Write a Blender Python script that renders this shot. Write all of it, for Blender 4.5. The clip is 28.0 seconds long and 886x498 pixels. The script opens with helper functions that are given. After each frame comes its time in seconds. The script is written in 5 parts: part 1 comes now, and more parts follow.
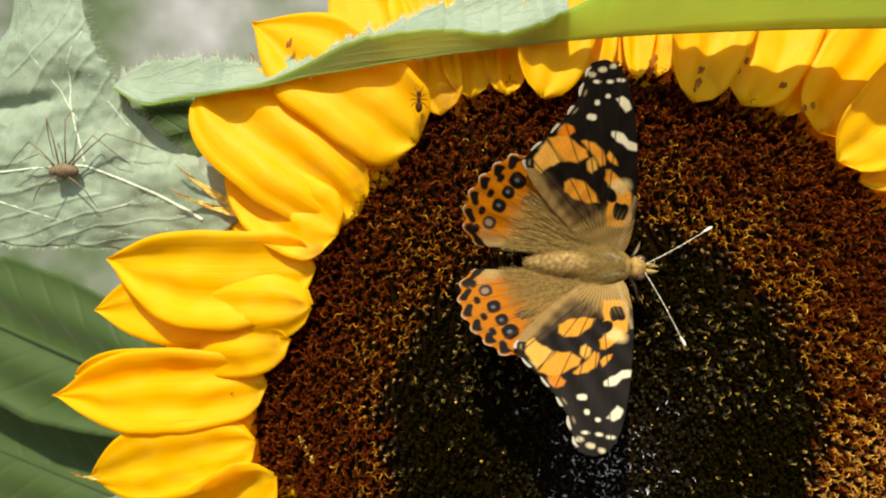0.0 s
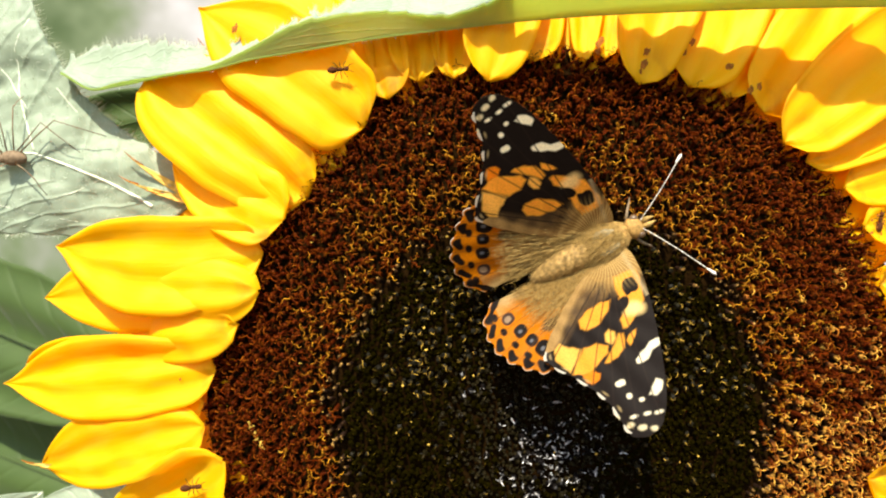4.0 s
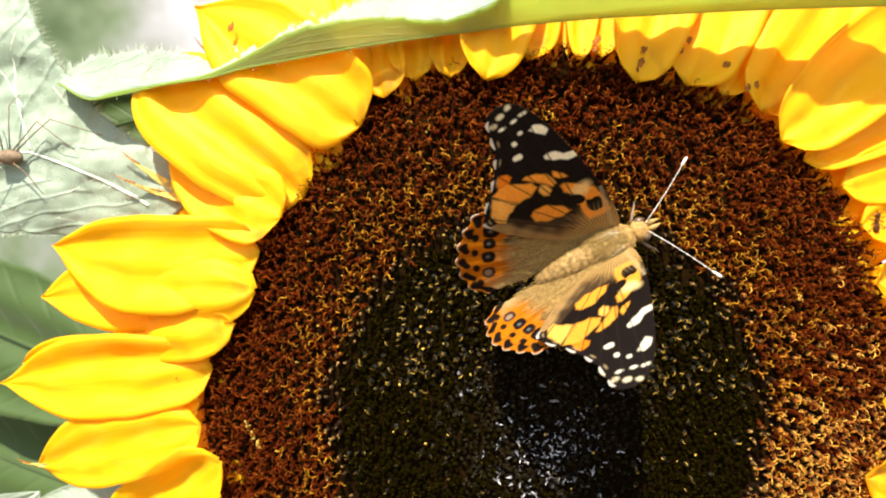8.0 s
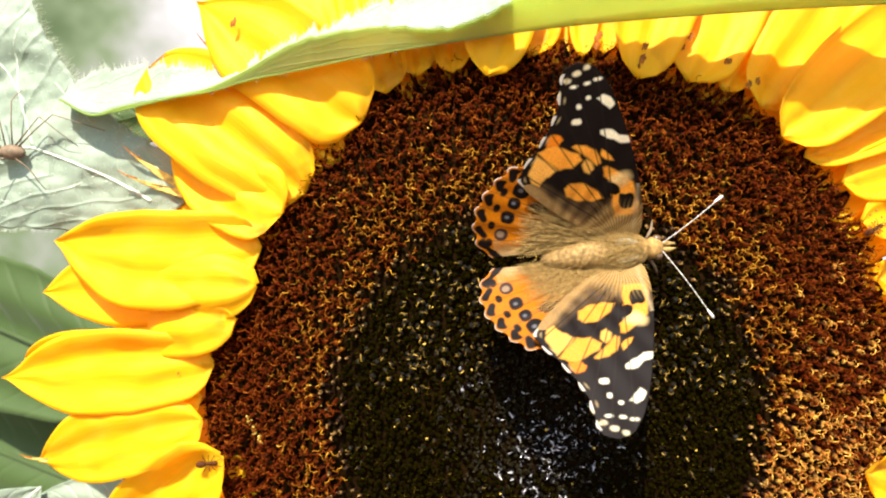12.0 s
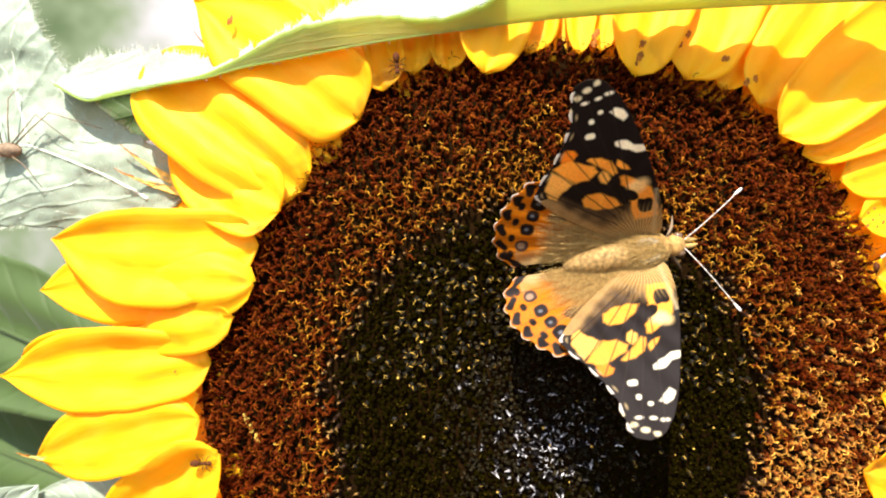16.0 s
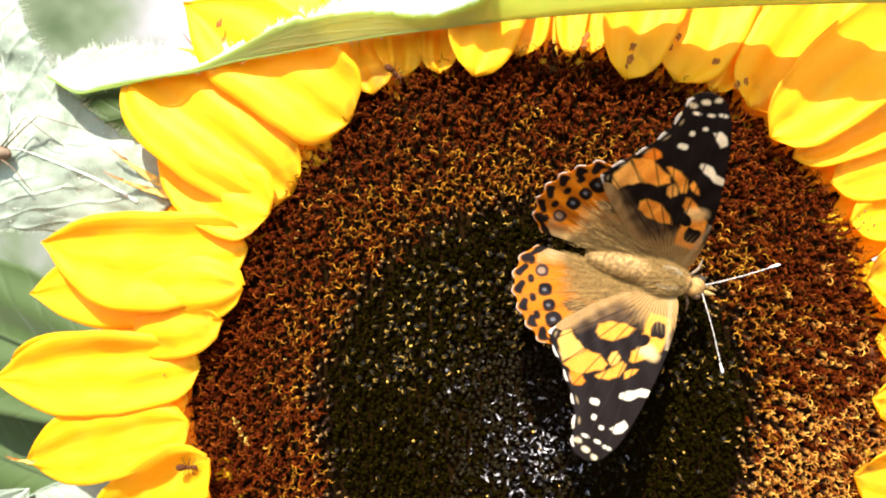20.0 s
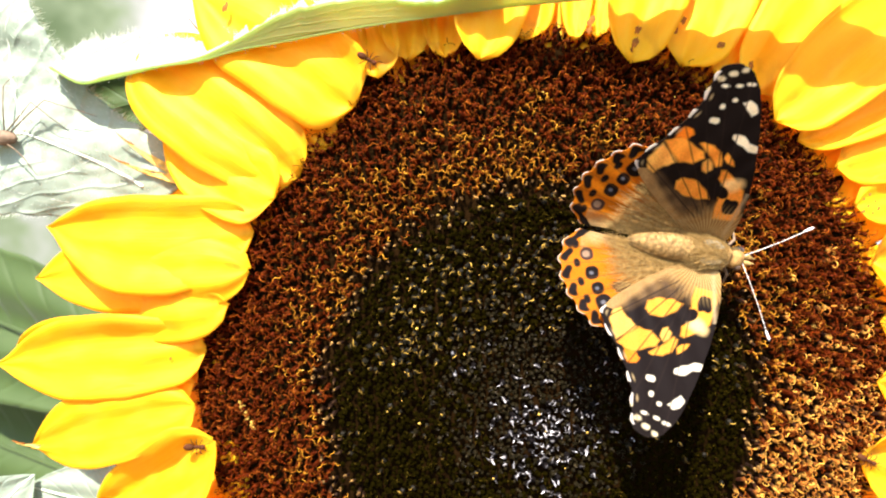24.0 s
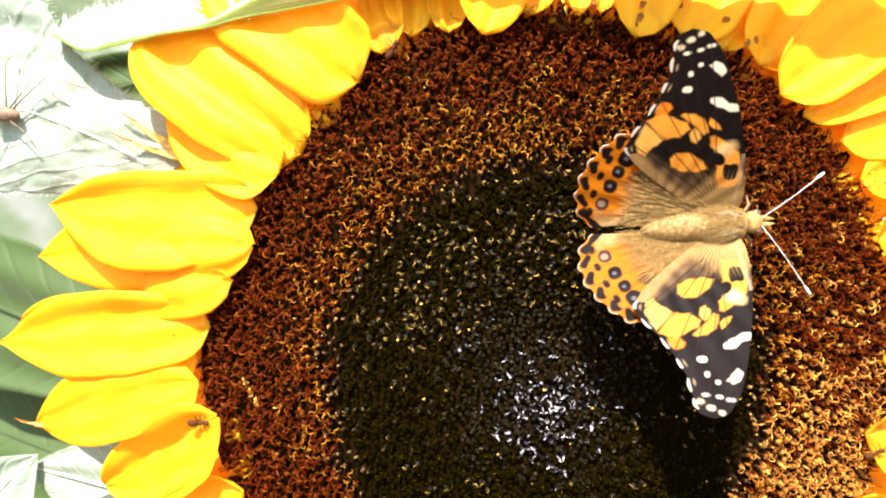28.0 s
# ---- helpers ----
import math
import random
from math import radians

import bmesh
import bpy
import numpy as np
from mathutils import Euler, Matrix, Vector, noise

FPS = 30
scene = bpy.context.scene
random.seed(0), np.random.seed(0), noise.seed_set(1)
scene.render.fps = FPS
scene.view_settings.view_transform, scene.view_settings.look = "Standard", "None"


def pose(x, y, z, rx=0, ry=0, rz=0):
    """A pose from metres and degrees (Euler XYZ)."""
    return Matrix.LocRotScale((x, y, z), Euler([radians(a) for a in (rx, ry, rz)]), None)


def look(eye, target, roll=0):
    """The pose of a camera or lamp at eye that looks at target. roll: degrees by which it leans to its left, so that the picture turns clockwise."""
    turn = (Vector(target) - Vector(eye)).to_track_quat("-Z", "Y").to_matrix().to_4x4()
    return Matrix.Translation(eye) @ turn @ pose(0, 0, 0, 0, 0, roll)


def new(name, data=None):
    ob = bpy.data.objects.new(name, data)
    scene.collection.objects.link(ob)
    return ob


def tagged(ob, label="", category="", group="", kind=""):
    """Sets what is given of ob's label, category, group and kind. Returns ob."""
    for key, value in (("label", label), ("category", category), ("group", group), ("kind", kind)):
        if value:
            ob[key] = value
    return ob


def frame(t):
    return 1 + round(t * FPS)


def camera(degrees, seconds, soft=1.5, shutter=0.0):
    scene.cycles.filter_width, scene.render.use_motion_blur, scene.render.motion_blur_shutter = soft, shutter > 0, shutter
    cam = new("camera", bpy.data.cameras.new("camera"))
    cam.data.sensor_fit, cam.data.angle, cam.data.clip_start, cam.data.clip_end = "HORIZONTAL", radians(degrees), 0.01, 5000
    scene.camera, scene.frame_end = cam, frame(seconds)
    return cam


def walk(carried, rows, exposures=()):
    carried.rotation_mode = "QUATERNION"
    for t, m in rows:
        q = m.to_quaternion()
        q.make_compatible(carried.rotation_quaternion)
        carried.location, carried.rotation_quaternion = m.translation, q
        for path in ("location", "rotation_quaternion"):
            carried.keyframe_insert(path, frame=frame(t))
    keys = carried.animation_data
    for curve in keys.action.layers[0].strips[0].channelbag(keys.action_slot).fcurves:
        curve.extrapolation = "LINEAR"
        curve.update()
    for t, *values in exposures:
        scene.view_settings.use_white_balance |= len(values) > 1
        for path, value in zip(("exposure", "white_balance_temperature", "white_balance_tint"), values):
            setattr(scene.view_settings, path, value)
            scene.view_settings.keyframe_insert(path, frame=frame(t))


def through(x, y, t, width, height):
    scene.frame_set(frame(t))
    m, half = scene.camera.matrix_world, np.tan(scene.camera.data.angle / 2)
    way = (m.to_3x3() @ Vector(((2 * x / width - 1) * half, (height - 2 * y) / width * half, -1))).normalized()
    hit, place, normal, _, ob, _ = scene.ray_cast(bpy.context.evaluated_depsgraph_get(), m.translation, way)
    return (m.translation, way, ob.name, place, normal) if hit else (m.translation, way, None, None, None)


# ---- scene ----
MM = 0.001
HOME = Vector((0, 0, 1.5))          # the flower's plan origin, 1.5 m above the ground

cam = camera(57.5, 28.0, soft=2.0)
cam.data.dof.use_dof = True
cam.data.dof.focus_distance = 0.110
cam.data.dof.aperture_fstop = 32.0


def stand(x, z, roll, y, yaw, pitch):
    """A camera pose from millimetres off the first stand and degrees."""
    return pose(x * MM, (y - 119.1) * MM, HOME.z + z * MM, 90 + pitch, roll, yaw)


PATH = [
    (0.0, stand(-8.00, 2.46, -0.50, -0.31, 0.03, 0.02)),
    (0.5, stand(-7.00, 2.47, -0.43, -0.34, -0.00, 0.00)),
    (1.0, stand(-4.48, 1.73, -0.27, -0.21, -0.03, 0.01)),
    (1.5, stand(-2.92, 1.10, -0.17, -0.14, 0.00, -0.00)),
    (2.0, stand(-1.75, 0.65, -0.12, -0.07, 0.01, 0.03)),
    (2.5, stand(-1.45, 0.62, -0.12, -0.18, -0.01, -0.00)),
    (3.0, stand(-1.28, 0.71, -0.13, -0.17, -0.02, -0.01)),
    (3.5, stand(-0.82, 0.37, -0.09, -0.22, 0.00, 0.01)),
    (5.5, stand(-0.13, 0.01, 0.00, -0.07, -0.01, 0.01)),
    (6.0, stand(-0.23, -0.05, -0.05, -0.06, 0.01, 0.01)),
    (6.5, stand(0.05, -0.17, 0.00, -0.06, -0.02, 0.02)),
    (7.0, stand(0.05, 0.05, -0.02, -0.10, 0.00, 0.01)),
    (7.5, stand(0.00, -0.02, 0.01, 0.04, 0.02, 0.02)),
    (8.0, stand(-0.00, 0.00, -0.00, -0.00, -0.00, -0.00)),
    (8.5, stand(0.08, 0.01, 0.01, -0.05, -0.02, 0.01)),
    (9.0, stand(-0.01, 0.01, -0.01, -0.07, -0.04, 0.00)),
    (9.5, stand(0.34, -0.17, -0.02, -0.14, 0.02, -0.00)),
    (10.0, stand(0.18, -0.34, -0.03, -0.16, 0.02, 0.02)),
    (10.5, stand(-0.19, -0.37, -0.04, -0.20, -0.00, 0.03)),
    (11.0, stand(-0.11, -0.21, -0.01, -0.16, -0.02, 0.01)),
    (11.5, stand(-0.72, -0.65, -0.09, -0.35, -0.02, 0.02)),
    (12.0, stand(-0.26, -0.68, -0.10, -0.23, -0.02, 0.02)),
    (12.5, stand(-0.06, -0.49, -0.08, -0.19, -0.04, 0.01)),
    (14.5, stand(0.85, -0.60, -0.08, -0.21, -0.01, 0.00)),
    (15.0, stand(0.28, -0.75, -0.06, -0.17, 0.02, -0.02)),
    (15.5, stand(-0.26, -0.78, -0.12, -0.19, 0.01, -0.05)),
    (16.0, stand(0.26, -0.86, -0.09, -0.03, 0.03, -0.03)),
    (16.5, stand(0.56, -0.64, -0.05, 0.01, -0.00, -0.03)),
    (17.0, stand(-0.29, -0.61, -0.18, 0.11, 0.02, -0.08)),
    (17.5, stand(0.45, -0.36, -0.11, 0.14, 0.03, -0.04)),
    (18.0, stand(1.42, -0.45, -0.01, 0.20, 0.00, -0.06)),
    (18.5, stand(1.72, -0.38, 0.03, 0.13, 0.02, -0.05)),
    (19.0, stand(1.37, -0.62, -0.10, 0.10, 0.02, -0.08)),
    (19.5, stand(1.17, -0.40, -0.10, 0.08, 0.02, -0.08)),
    (20.0, stand(1.72, -0.28, -0.07, 0.22, 0.03, -0.08)),
    (20.5, stand(2.13, -0.38, -0.06, 0.16, 0.02, -0.09)),
    (22.5, stand(2.88, -1.14, 0.02, 0.01, 0.03, -0.07)),
    (23.0, stand(2.13, -1.65, 0.11, -0.08, 0.04, -0.03)),
    (23.5, stand(2.09, -2.15, 0.17, 0.02, 0.05, -0.01)),
    (24.0, stand(0.85, -2.77, -0.02, 0.03, 0.00, -0.03)),
    (24.5, stand(0.41, -3.76, 0.02, -0.06, 0.03, -0.03)),
    (25.0, stand(0.79, -3.74, 0.06, 0.05, 0.03, -0.02)),
    (25.5, stand(1.79, -3.32, 0.07, 0.26, -0.00, -0.04)),
    (26.0, stand(2.34, -3.41, 0.11, 0.26, 0.06, -0.01)),
    (26.5, stand(2.50, -3.34, 0.14, 0.31, 0.05, -0.01)),
    (27.0, stand(2.07, -4.05, 0.16, 0.44, 0.05, -0.02)),
    (27.5, stand(1.25, -5.40, 0.14, 0.43, 0.07, -0.05)),
    (28.0, stand(0.32, -6.19, 0.05, 0.47, 0.04, -0.06)),
]
EXPOSURES = [(0.0, 0.40, 7300, 5), (0.7, 0.54, 7265, 6), (1.5, 0.72, 7225, 7), (3.0, 0.94, 7150, 9), (5.5, 1.12, 6950, 12),
             (8.0, 1.23, 6750, 14), (12.0, 1.28, 6650, 16), (14.5, 1.40, 6588, 18), (18.0, 1.48, 6525, 20),
             (20.5, 1.53, 6494, 20), (22.5, 1.63, 6469, 21), (25.0, 1.73, 6438, 22), (28.0, 1.83, 6400, 23)]
walk(cam, PATH, EXPOSURES)

# ---- light ----
SUN_UP, SUN_SIDE = 50.0, -11.0       # elevation; degrees off the flower's axis
world = bpy.data.worlds.new("sky")
scene.world = world
world.use_nodes = True
wt = world.node_tree
sky = wt.nodes.new("ShaderNodeTexSky")
sky.sky_type, sky.sun_disc = "NISHITA", False
sky.sun_elevation, sky.sun_rotation = radians(SUN_UP), radians(180 - SUN_SIDE)
wt.links.new(sky.outputs[0], wt.nodes["Background"].inputs[0])
wt.nodes["Background"].inputs[1].default_value = 0.145
sun = new("sun", bpy.data.lights.new("sun", "SUN"))
sun.data.energy, sun.data.angle, sun.data.color = 4.8, radians(0.53), (1.0, 0.95, 0.86)
sun_dir = Vector((math.sin(radians(SUN_SIDE)) * math.cos(radians(SUN_UP)), -math.cos(radians(SUN_SIDE)) * math.cos(radians(SUN_UP)),
                  math.sin(radians(SUN_UP))))
sun.matrix_world = look(HOME + sun_dir * 3, HOME)


# ---- materials ----
class Mat:
    """A small node-tree builder."""

    def __init__(self, name):
        self.m = bpy.data.materials.new(name)
        self.m.use_nodes = True
        self.t = self.m.node_tree
        self.p = self.t.nodes["Principled BSDF"]
        self.out = self.t.nodes["Material Output"]

    def n(self, kind, operation="", blend="", feature="", attribute=""):
        node = self.t.nodes.new("ShaderNode" + kind)
        if operation:
            node.operation = operation
        if blend:
            node.blend_type = blend
        if feature:
            node.feature = feature
        if attribute:
            node.attribute_name = attribute
        return node

    def l(self, a, b):
        self.t.links.new(a, b)

    def ramp(self, src, *stops):
        r = self.n("ValToRGB")
        e = r.color_ramp.elements
        while len(e) < len(stops):
            e.new(0.5)
        for el, (pos, col) in zip(e, stops):
            el.position, el.color = pos, (*col, 1) if len(col) == 3 else col
        self.l(src, r.inputs[0])
        return r.outputs[0]

    def noise(self, scale, detail=4, coord=None, rough=0.55, dist=0.0):
        x = self.n("TexNoise")
        x.inputs["Scale"].default_value, x.inputs["Detail"].default_value = scale, detail
        x.inputs["Roughness"].default_value, x.inputs["Distortion"].default_value = rough, dist
        if coord is not None:
            self.l(coord, x.inputs["Vector"])
        return x.outputs[0]

    def mix(self, kind, fac, a, b):
        x = self.n("MixRGB", blend=kind)
        for sock, v in zip(x.inputs, (fac, a, b)):
            if hasattr(v, "is_linked"):
                self.l(v, sock)
            elif isinstance(v, (int, float)):
                sock.default_value = v if sock.type == "VALUE" else (v, v, v, 1)
            else:
                sock.default_value = (*v, 1)
        return x.outputs[0]

    def bump(self, src, strength, dist):
        b = self.n("Bump")
        b.inputs["Strength"].default_value, b.inputs["Distance"].default_value = strength, dist
        self.l(src, b.inputs["Height"])
        self.l(b.outputs[0], self.p.inputs["Normal"])
        return b.outputs[0]

    def base(self, col, rough=0.6, spec=0.4):
        self.p.inputs["Roughness"].default_value = rough
        self.p.inputs["Specular IOR Level"].default_value = spec
        if hasattr(col, "is_linked"):
            self.l(col, self.p.inputs["Base Color"])
        else:
            self.p.inputs["Base Color"].default_value = (*col, 1)
        return self

    def glow_through(self, col, amount):
        """Thin living tissue: part of the light passes through."""
        tr = self.n("BsdfTranslucent")
        if hasattr(col, "is_linked"):
            self.l(col, tr.inputs[0])
        else:
            tr.inputs[0].default_value = (*col, 1)
        mx = self.n("MixShader")
        mx.inputs[0].default_value = amount
        self.l(self.p.outputs[0], mx.inputs[1])
        self.l(tr.outputs[0], mx.inputs[2])
        self.l(mx.outputs[0], self.out.inputs[0])
        return self


def uv_scaled(mat, sx, sy):
    tc, mp = mat.n("TexCoord"), mat.n("Mapping")
    mp.inputs["Scale"].default_value = (sx, sy, 1)
    mat.l(tc.outputs["UV"], mp.inputs[0])
    return mp.outputs[0]


def petal_material():
    m = Mat("petal_yellow")
    streak = m.noise(1.0, 5, uv_scaled(m, 1.6, 26))
    blotch = m.noise(1.0, 3, uv_scaled(m, 5, 3))
    info = m.n("ObjectInfo").outputs["Random"]
    col = m.ramp(streak, (0.3, (0.98, 0.59, 0.004)), (0.55, (0.98, 0.65, 0.010)), (0.75, (0.98, 0.72, 0.030)))
    col = m.mix("MIX", m.ramp(blotch, (0.45, (0, 0, 0)), (0.8, (0.45,) * 3)), col, (0.98, 0.80, 0.07))
    col = m.mix("MULTIPLY", m.ramp(info, (0, (0, 0, 0)), (1, (0.4,) * 3)), col, (0.98, 0.88, 0.6))
    tc = m.n("TexCoord")
    speck = m.n("TexVoronoi")
    speck.inputs["Scale"].default_value = 420
    m.l(tc.outputs["Object"], speck.inputs["Vector"])
    gate = m.ramp(m.noise(60, 2, tc.outputs["Object"]), (0.66, (0, 0, 0)), (0.72, (0.8,) * 3))
    dots = m.ramp(speck.outputs["Distance"], (0.12, (1, 1, 1)), (0.2, (0, 0, 0)))
    col = m.mix("MIX", m.mix("MULTIPLY", 1.0, dots, gate), col, (0.22, 0.07, 0.01))
    # brown pollen smears near the foot
    sep = m.n("SeparateXYZ")
    m.l(tc.outputs["UV"], sep.inputs[0])
    foot = m.ramp(sep.outputs[0], (0.03, (1, 1, 1)), (0.20, (0, 0, 0)))
    smear = m.ramp(m.noise(170, 4, tc.outputs["Object"], dist=0.6), (0.52, (0, 0, 0)), (0.68, (0.85,) * 3))
    col = m.mix("MIX", m.mix("MULTIPLY", 1.0, foot, smear), col, (0.30, 0.12, 0.012))
    m.base(col, 0.5, 0.22)
    m.bump(streak, 0.16, 0.0006)
    return m.glow_through((1.0, 0.58, 0.002), 0.55).m


def leaf_material(name, dark, light, through, passing=0.3, ribs=0.25, net_amount=0.25):
    m = Mat(name)
    tc = m.n("TexCoord")
    sep = m.n("SeparateXYZ")
    m.l(tc.outputs["UV"], sep.inputs[0])
    off = m.n("Math", operation="ABSOLUTE")
    m.l(sep.outputs[1], off.inputs[0])
    slant = m.n("Math", operation="MULTIPLY_ADD")
    m.l(off.outputs[0], slant.inputs[0])
    slant.inputs[1].default_value = -0.22
    m.l(sep.outputs[0], slant.inputs[2])
    wob = m.n("Math", operation="MULTIPLY_ADD")
    m.l(m.noise(45, 2, tc.outputs["Object"]), wob.inputs[0])
    wob.inputs[1].default_value = 0.035
    m.l(slant.outputs[0], wob.inputs[2])
    saw = m.n("Math", operation="PINGPONG")
    m.l(wob.outputs[0], saw.inputs[0])
    saw.inputs[1].default_value = 0.055
    veins = m.ramp(saw.outputs[0], (0.0, (1, 1, 1)), (0.006, (0.5,) * 3), (0.016, (0, 0, 0)))
    cells = m.n("TexVoronoi", feature="DISTANCE_TO_EDGE")
    cells.inputs["Scale"].default_value = 420
    m.l(tc.outputs["Object"], cells.inputs["Vector"])
    net = m.ramp(cells.outputs["Distance"], (0.0, (1, 1, 1)), (0.09, (0, 0, 0)))
    col = m.mix("MIX", m.noise(140, 5, tc.outputs["Object"]), dark, light)
    col = m.mix("MIX", m.mix("MULTIPLY", 1.0, net, net_amount), col, light)
    col = m.mix("MIX", m.mix("MULTIPLY", 1.0, veins, ribs), col, tuple(min(1, c * 1.3 + 0.05) for c in light))
    m.base(col, 0.62, 0.35)
    m.bump(m.mix("ADD", 2.4 * ribs, veins, m.noise(900, 3, tc.outputs["Object"])), 0.3, 0.0006)
    m.p.inputs["Sheen Weight"].default_value = 0.35
    m.p.inputs["Sheen Roughness"].default_value = 0.4
    return m.glow_through(through, passing).m


def floret_material(name, dark, mid, tip, low, high, rough=0.55, spec=0.4, gloss_from=0.0, rare=0.35):
    """Dark at the foot, lighter at the tip; the attribute 'rise' runs from 0 to 1 up each floret."""
    m = Mat(name)
    rise = m.n("Attribute", attribute="rise").outputs["Fac"]
    both = m.n("Math", operation="ADD")
    m.l(m.n("NewGeometry").outputs["Random Per Island"], both.inputs[0])
    m.l(m.n("ObjectInfo").outputs["Random"], both.inputs[1])
    wrap = m.n("Math", operation="FRACT")
    m.l(both.outputs[0], wrap.inputs[0])
    isl = wrap.outputs[0]
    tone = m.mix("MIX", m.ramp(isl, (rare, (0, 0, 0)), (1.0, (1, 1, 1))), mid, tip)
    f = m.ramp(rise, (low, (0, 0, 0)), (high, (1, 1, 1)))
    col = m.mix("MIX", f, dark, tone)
    tc = m.n("TexCoord")
    col = m.mix("MULTIPLY", 0.6, col, m.ramp(m.noise(2600, 3, tc.outputs["Object"]), (0.3, (0.4,) * 3), (0.7, (1.2,) * 3)))
    m.base(col, rough, spec)
    if gloss_from:
        m.l(m.ramp(rise, (gloss_from, (0.02,) * 3), (min(1, gloss_from + 0.2), (spec,) * 3)), m.p.inputs["Specular IOR Level"])
    return m.m


def plain(name, col, rough=0.6, spec=0.4, var=0.35, scale=1500):
    m = Mat(name)
    tc = m.n("TexCoord")
    f = m.noise(scale, 4, tc.outputs["Object"])
    c = m.mix("MIX", m.ramp(f, (0.3, (0, 0, 0)), (0.7, (1, 1, 1))), tuple(x * (1 - var) for x in col), tuple(min(1, x * (1 + var)) for x in col))
    m.base(c, rough, spec)
    m.bump(f, 0.25, 0.0001)
    return m.m


def wing_material(name, passing):
    m = Mat(name)
    att = m.n("Attribute", attribute="tint").outputs["Color"]
    tc = m.n("TexCoord")
    grain = m.noise(5200, 2, tc.outputs["Object"])
    col = m.mix("MULTIPLY", 0.55, att, m.ramp(grain, (0.25, (0.62,) * 3), (0.75, (1.3,) * 3)))
    m.base(col, 0.55, 0.12)
    m.bump(grain, 0.2, 0.00008)
    deep = m.n("Gamma")
    m.l(col, deep.inputs[0])
    deep.inputs[1].default_value = 1.25
    return m.glow_through(deep.outputs[0], passing).m


YELLOW = petal_material()
LEAF_FRONT = leaf_material("leaf_green_lit", (0.34, 0.42, 0.14), (0.50, 0.56, 0.26), (0.64, 0.78, 0.26), 0.78, ribs=0.0)
LEAF_WOOLLY = leaf_material("leaf_woolly_pale", (0.19, 0.26, 0.165), (0.40, 0.48, 0.36), (0.30, 0.40, 0.17), 0.25, ribs=0.0, net_amount=0.35)
LEAF_PALE = leaf_material("leaf_pale_green", (0.20, 0.275, 0.185), (0.37, 0.45, 0.335), (0.30, 0.40, 0.17))
# shaded copy of the leaf green: the shade is put into its dark colour
LEAF_SHADED = leaf_material("leaf_shaded_green", (0.038, 0.072, 0.014), (0.068, 0.12, 0.024), (0.07, 0.14, 0.02), ribs=0.04, net_amount=0.1)
BRACT = leaf_material("bract_green", (0.16, 0.24, 0.05), (0.28, 0.36, 0.09), (0.3, 0.4, 0.05))
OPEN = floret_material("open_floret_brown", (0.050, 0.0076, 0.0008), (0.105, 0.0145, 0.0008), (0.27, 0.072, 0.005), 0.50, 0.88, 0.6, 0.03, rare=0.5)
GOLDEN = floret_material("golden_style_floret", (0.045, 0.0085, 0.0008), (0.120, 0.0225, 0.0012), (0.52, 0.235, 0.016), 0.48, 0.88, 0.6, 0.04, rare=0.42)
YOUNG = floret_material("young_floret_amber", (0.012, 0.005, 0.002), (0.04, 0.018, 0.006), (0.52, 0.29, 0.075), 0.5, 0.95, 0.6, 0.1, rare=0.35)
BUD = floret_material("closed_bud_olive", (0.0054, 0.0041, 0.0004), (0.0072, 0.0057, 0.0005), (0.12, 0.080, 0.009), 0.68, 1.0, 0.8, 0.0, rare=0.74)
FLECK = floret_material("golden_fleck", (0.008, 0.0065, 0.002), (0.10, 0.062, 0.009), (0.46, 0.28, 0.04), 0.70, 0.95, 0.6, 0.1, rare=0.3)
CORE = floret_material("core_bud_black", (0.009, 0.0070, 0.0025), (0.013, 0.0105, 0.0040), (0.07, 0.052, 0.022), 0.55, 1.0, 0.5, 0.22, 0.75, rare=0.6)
# the white tip colour paints in sun glints, on top of real gloss
GLINT = floret_material("core_scale_glint", (0.006, 0.005, 0.0045), (0.16, 0.155, 0.15), (0.80, 0.78, 0.74), 0.62, 0.85, 0.30, 1.0, 0.62, rare=0.2)
RIPE = floret_material("pollen_laden_floret", (0.035, 0.010, 0.003), (0.44, 0.14, 0.012), (0.92, 0.50, 0.07), 0.3, 0.9, 0.7, 0.15)
POLLEN = plain("pollen_crumb", (0.50, 0.32, 0.05), 0.8, 0.2)
SEEDBED = plain("receptacle_dark", (0.010, 0.005, 0.0015), 1.0, 0.0)
WING = wing_material("wing_scales", 0.48)
WING_UNDER = wing_material("wing_underside", 0.9)
FUR = plain("tawny_fur", (0.30, 0.175, 0.048), 0.75, 0.25, 0.4, 2500)
PALE_FUR = plain("pale_fur", (0.35, 0.225, 0.066), 0.75, 0.25, 0.4, 2500)
ABDOMEN = plain("abdomen_scales", (0.28, 0.175, 0.055), 0.7, 0.25, 0.5, 1800)
GREY_FUR = plain("grey_green_fur", (0.27, 0.23, 0.13), 0.6, 0.35, 0.4, 2500)
CHITIN = plain("brown_chitin", (0.17, 0.12, 0.07), 0.7, 0.2)
DARK_CHITIN = plain("dark_chitin", (0.065, 0.022, 0.007), 0.7, 0.06)
MIDRIB = plain("pale_leaf_vein", (0.60, 0.66, 0.50), 0.7, 0.2)
DRY = plain("dry_yellow_bract", (0.62, 0.44, 0.10), 0.8, 0.2, 0.6, 900)
EYE = plain("compound_eye", (0.10, 0.06, 0.03), 0.25, 0.6)
FEELER = plain("antenna_grey", (0.50, 0.45, 0.38), 0.5, 0.4)
CLUB = plain("antenna_white_tip", (0.85, 0.80, 0.66), 0.6, 0.3)
SOIL = plain("garden_soil", (0.09, 0.06, 0.04), 0.9, 0.2, 0.5, 20)
RUST = plain("petal_blemish", (0.26, 0.085, 0.008), 0.8, 0.2, 0.5, 3000)


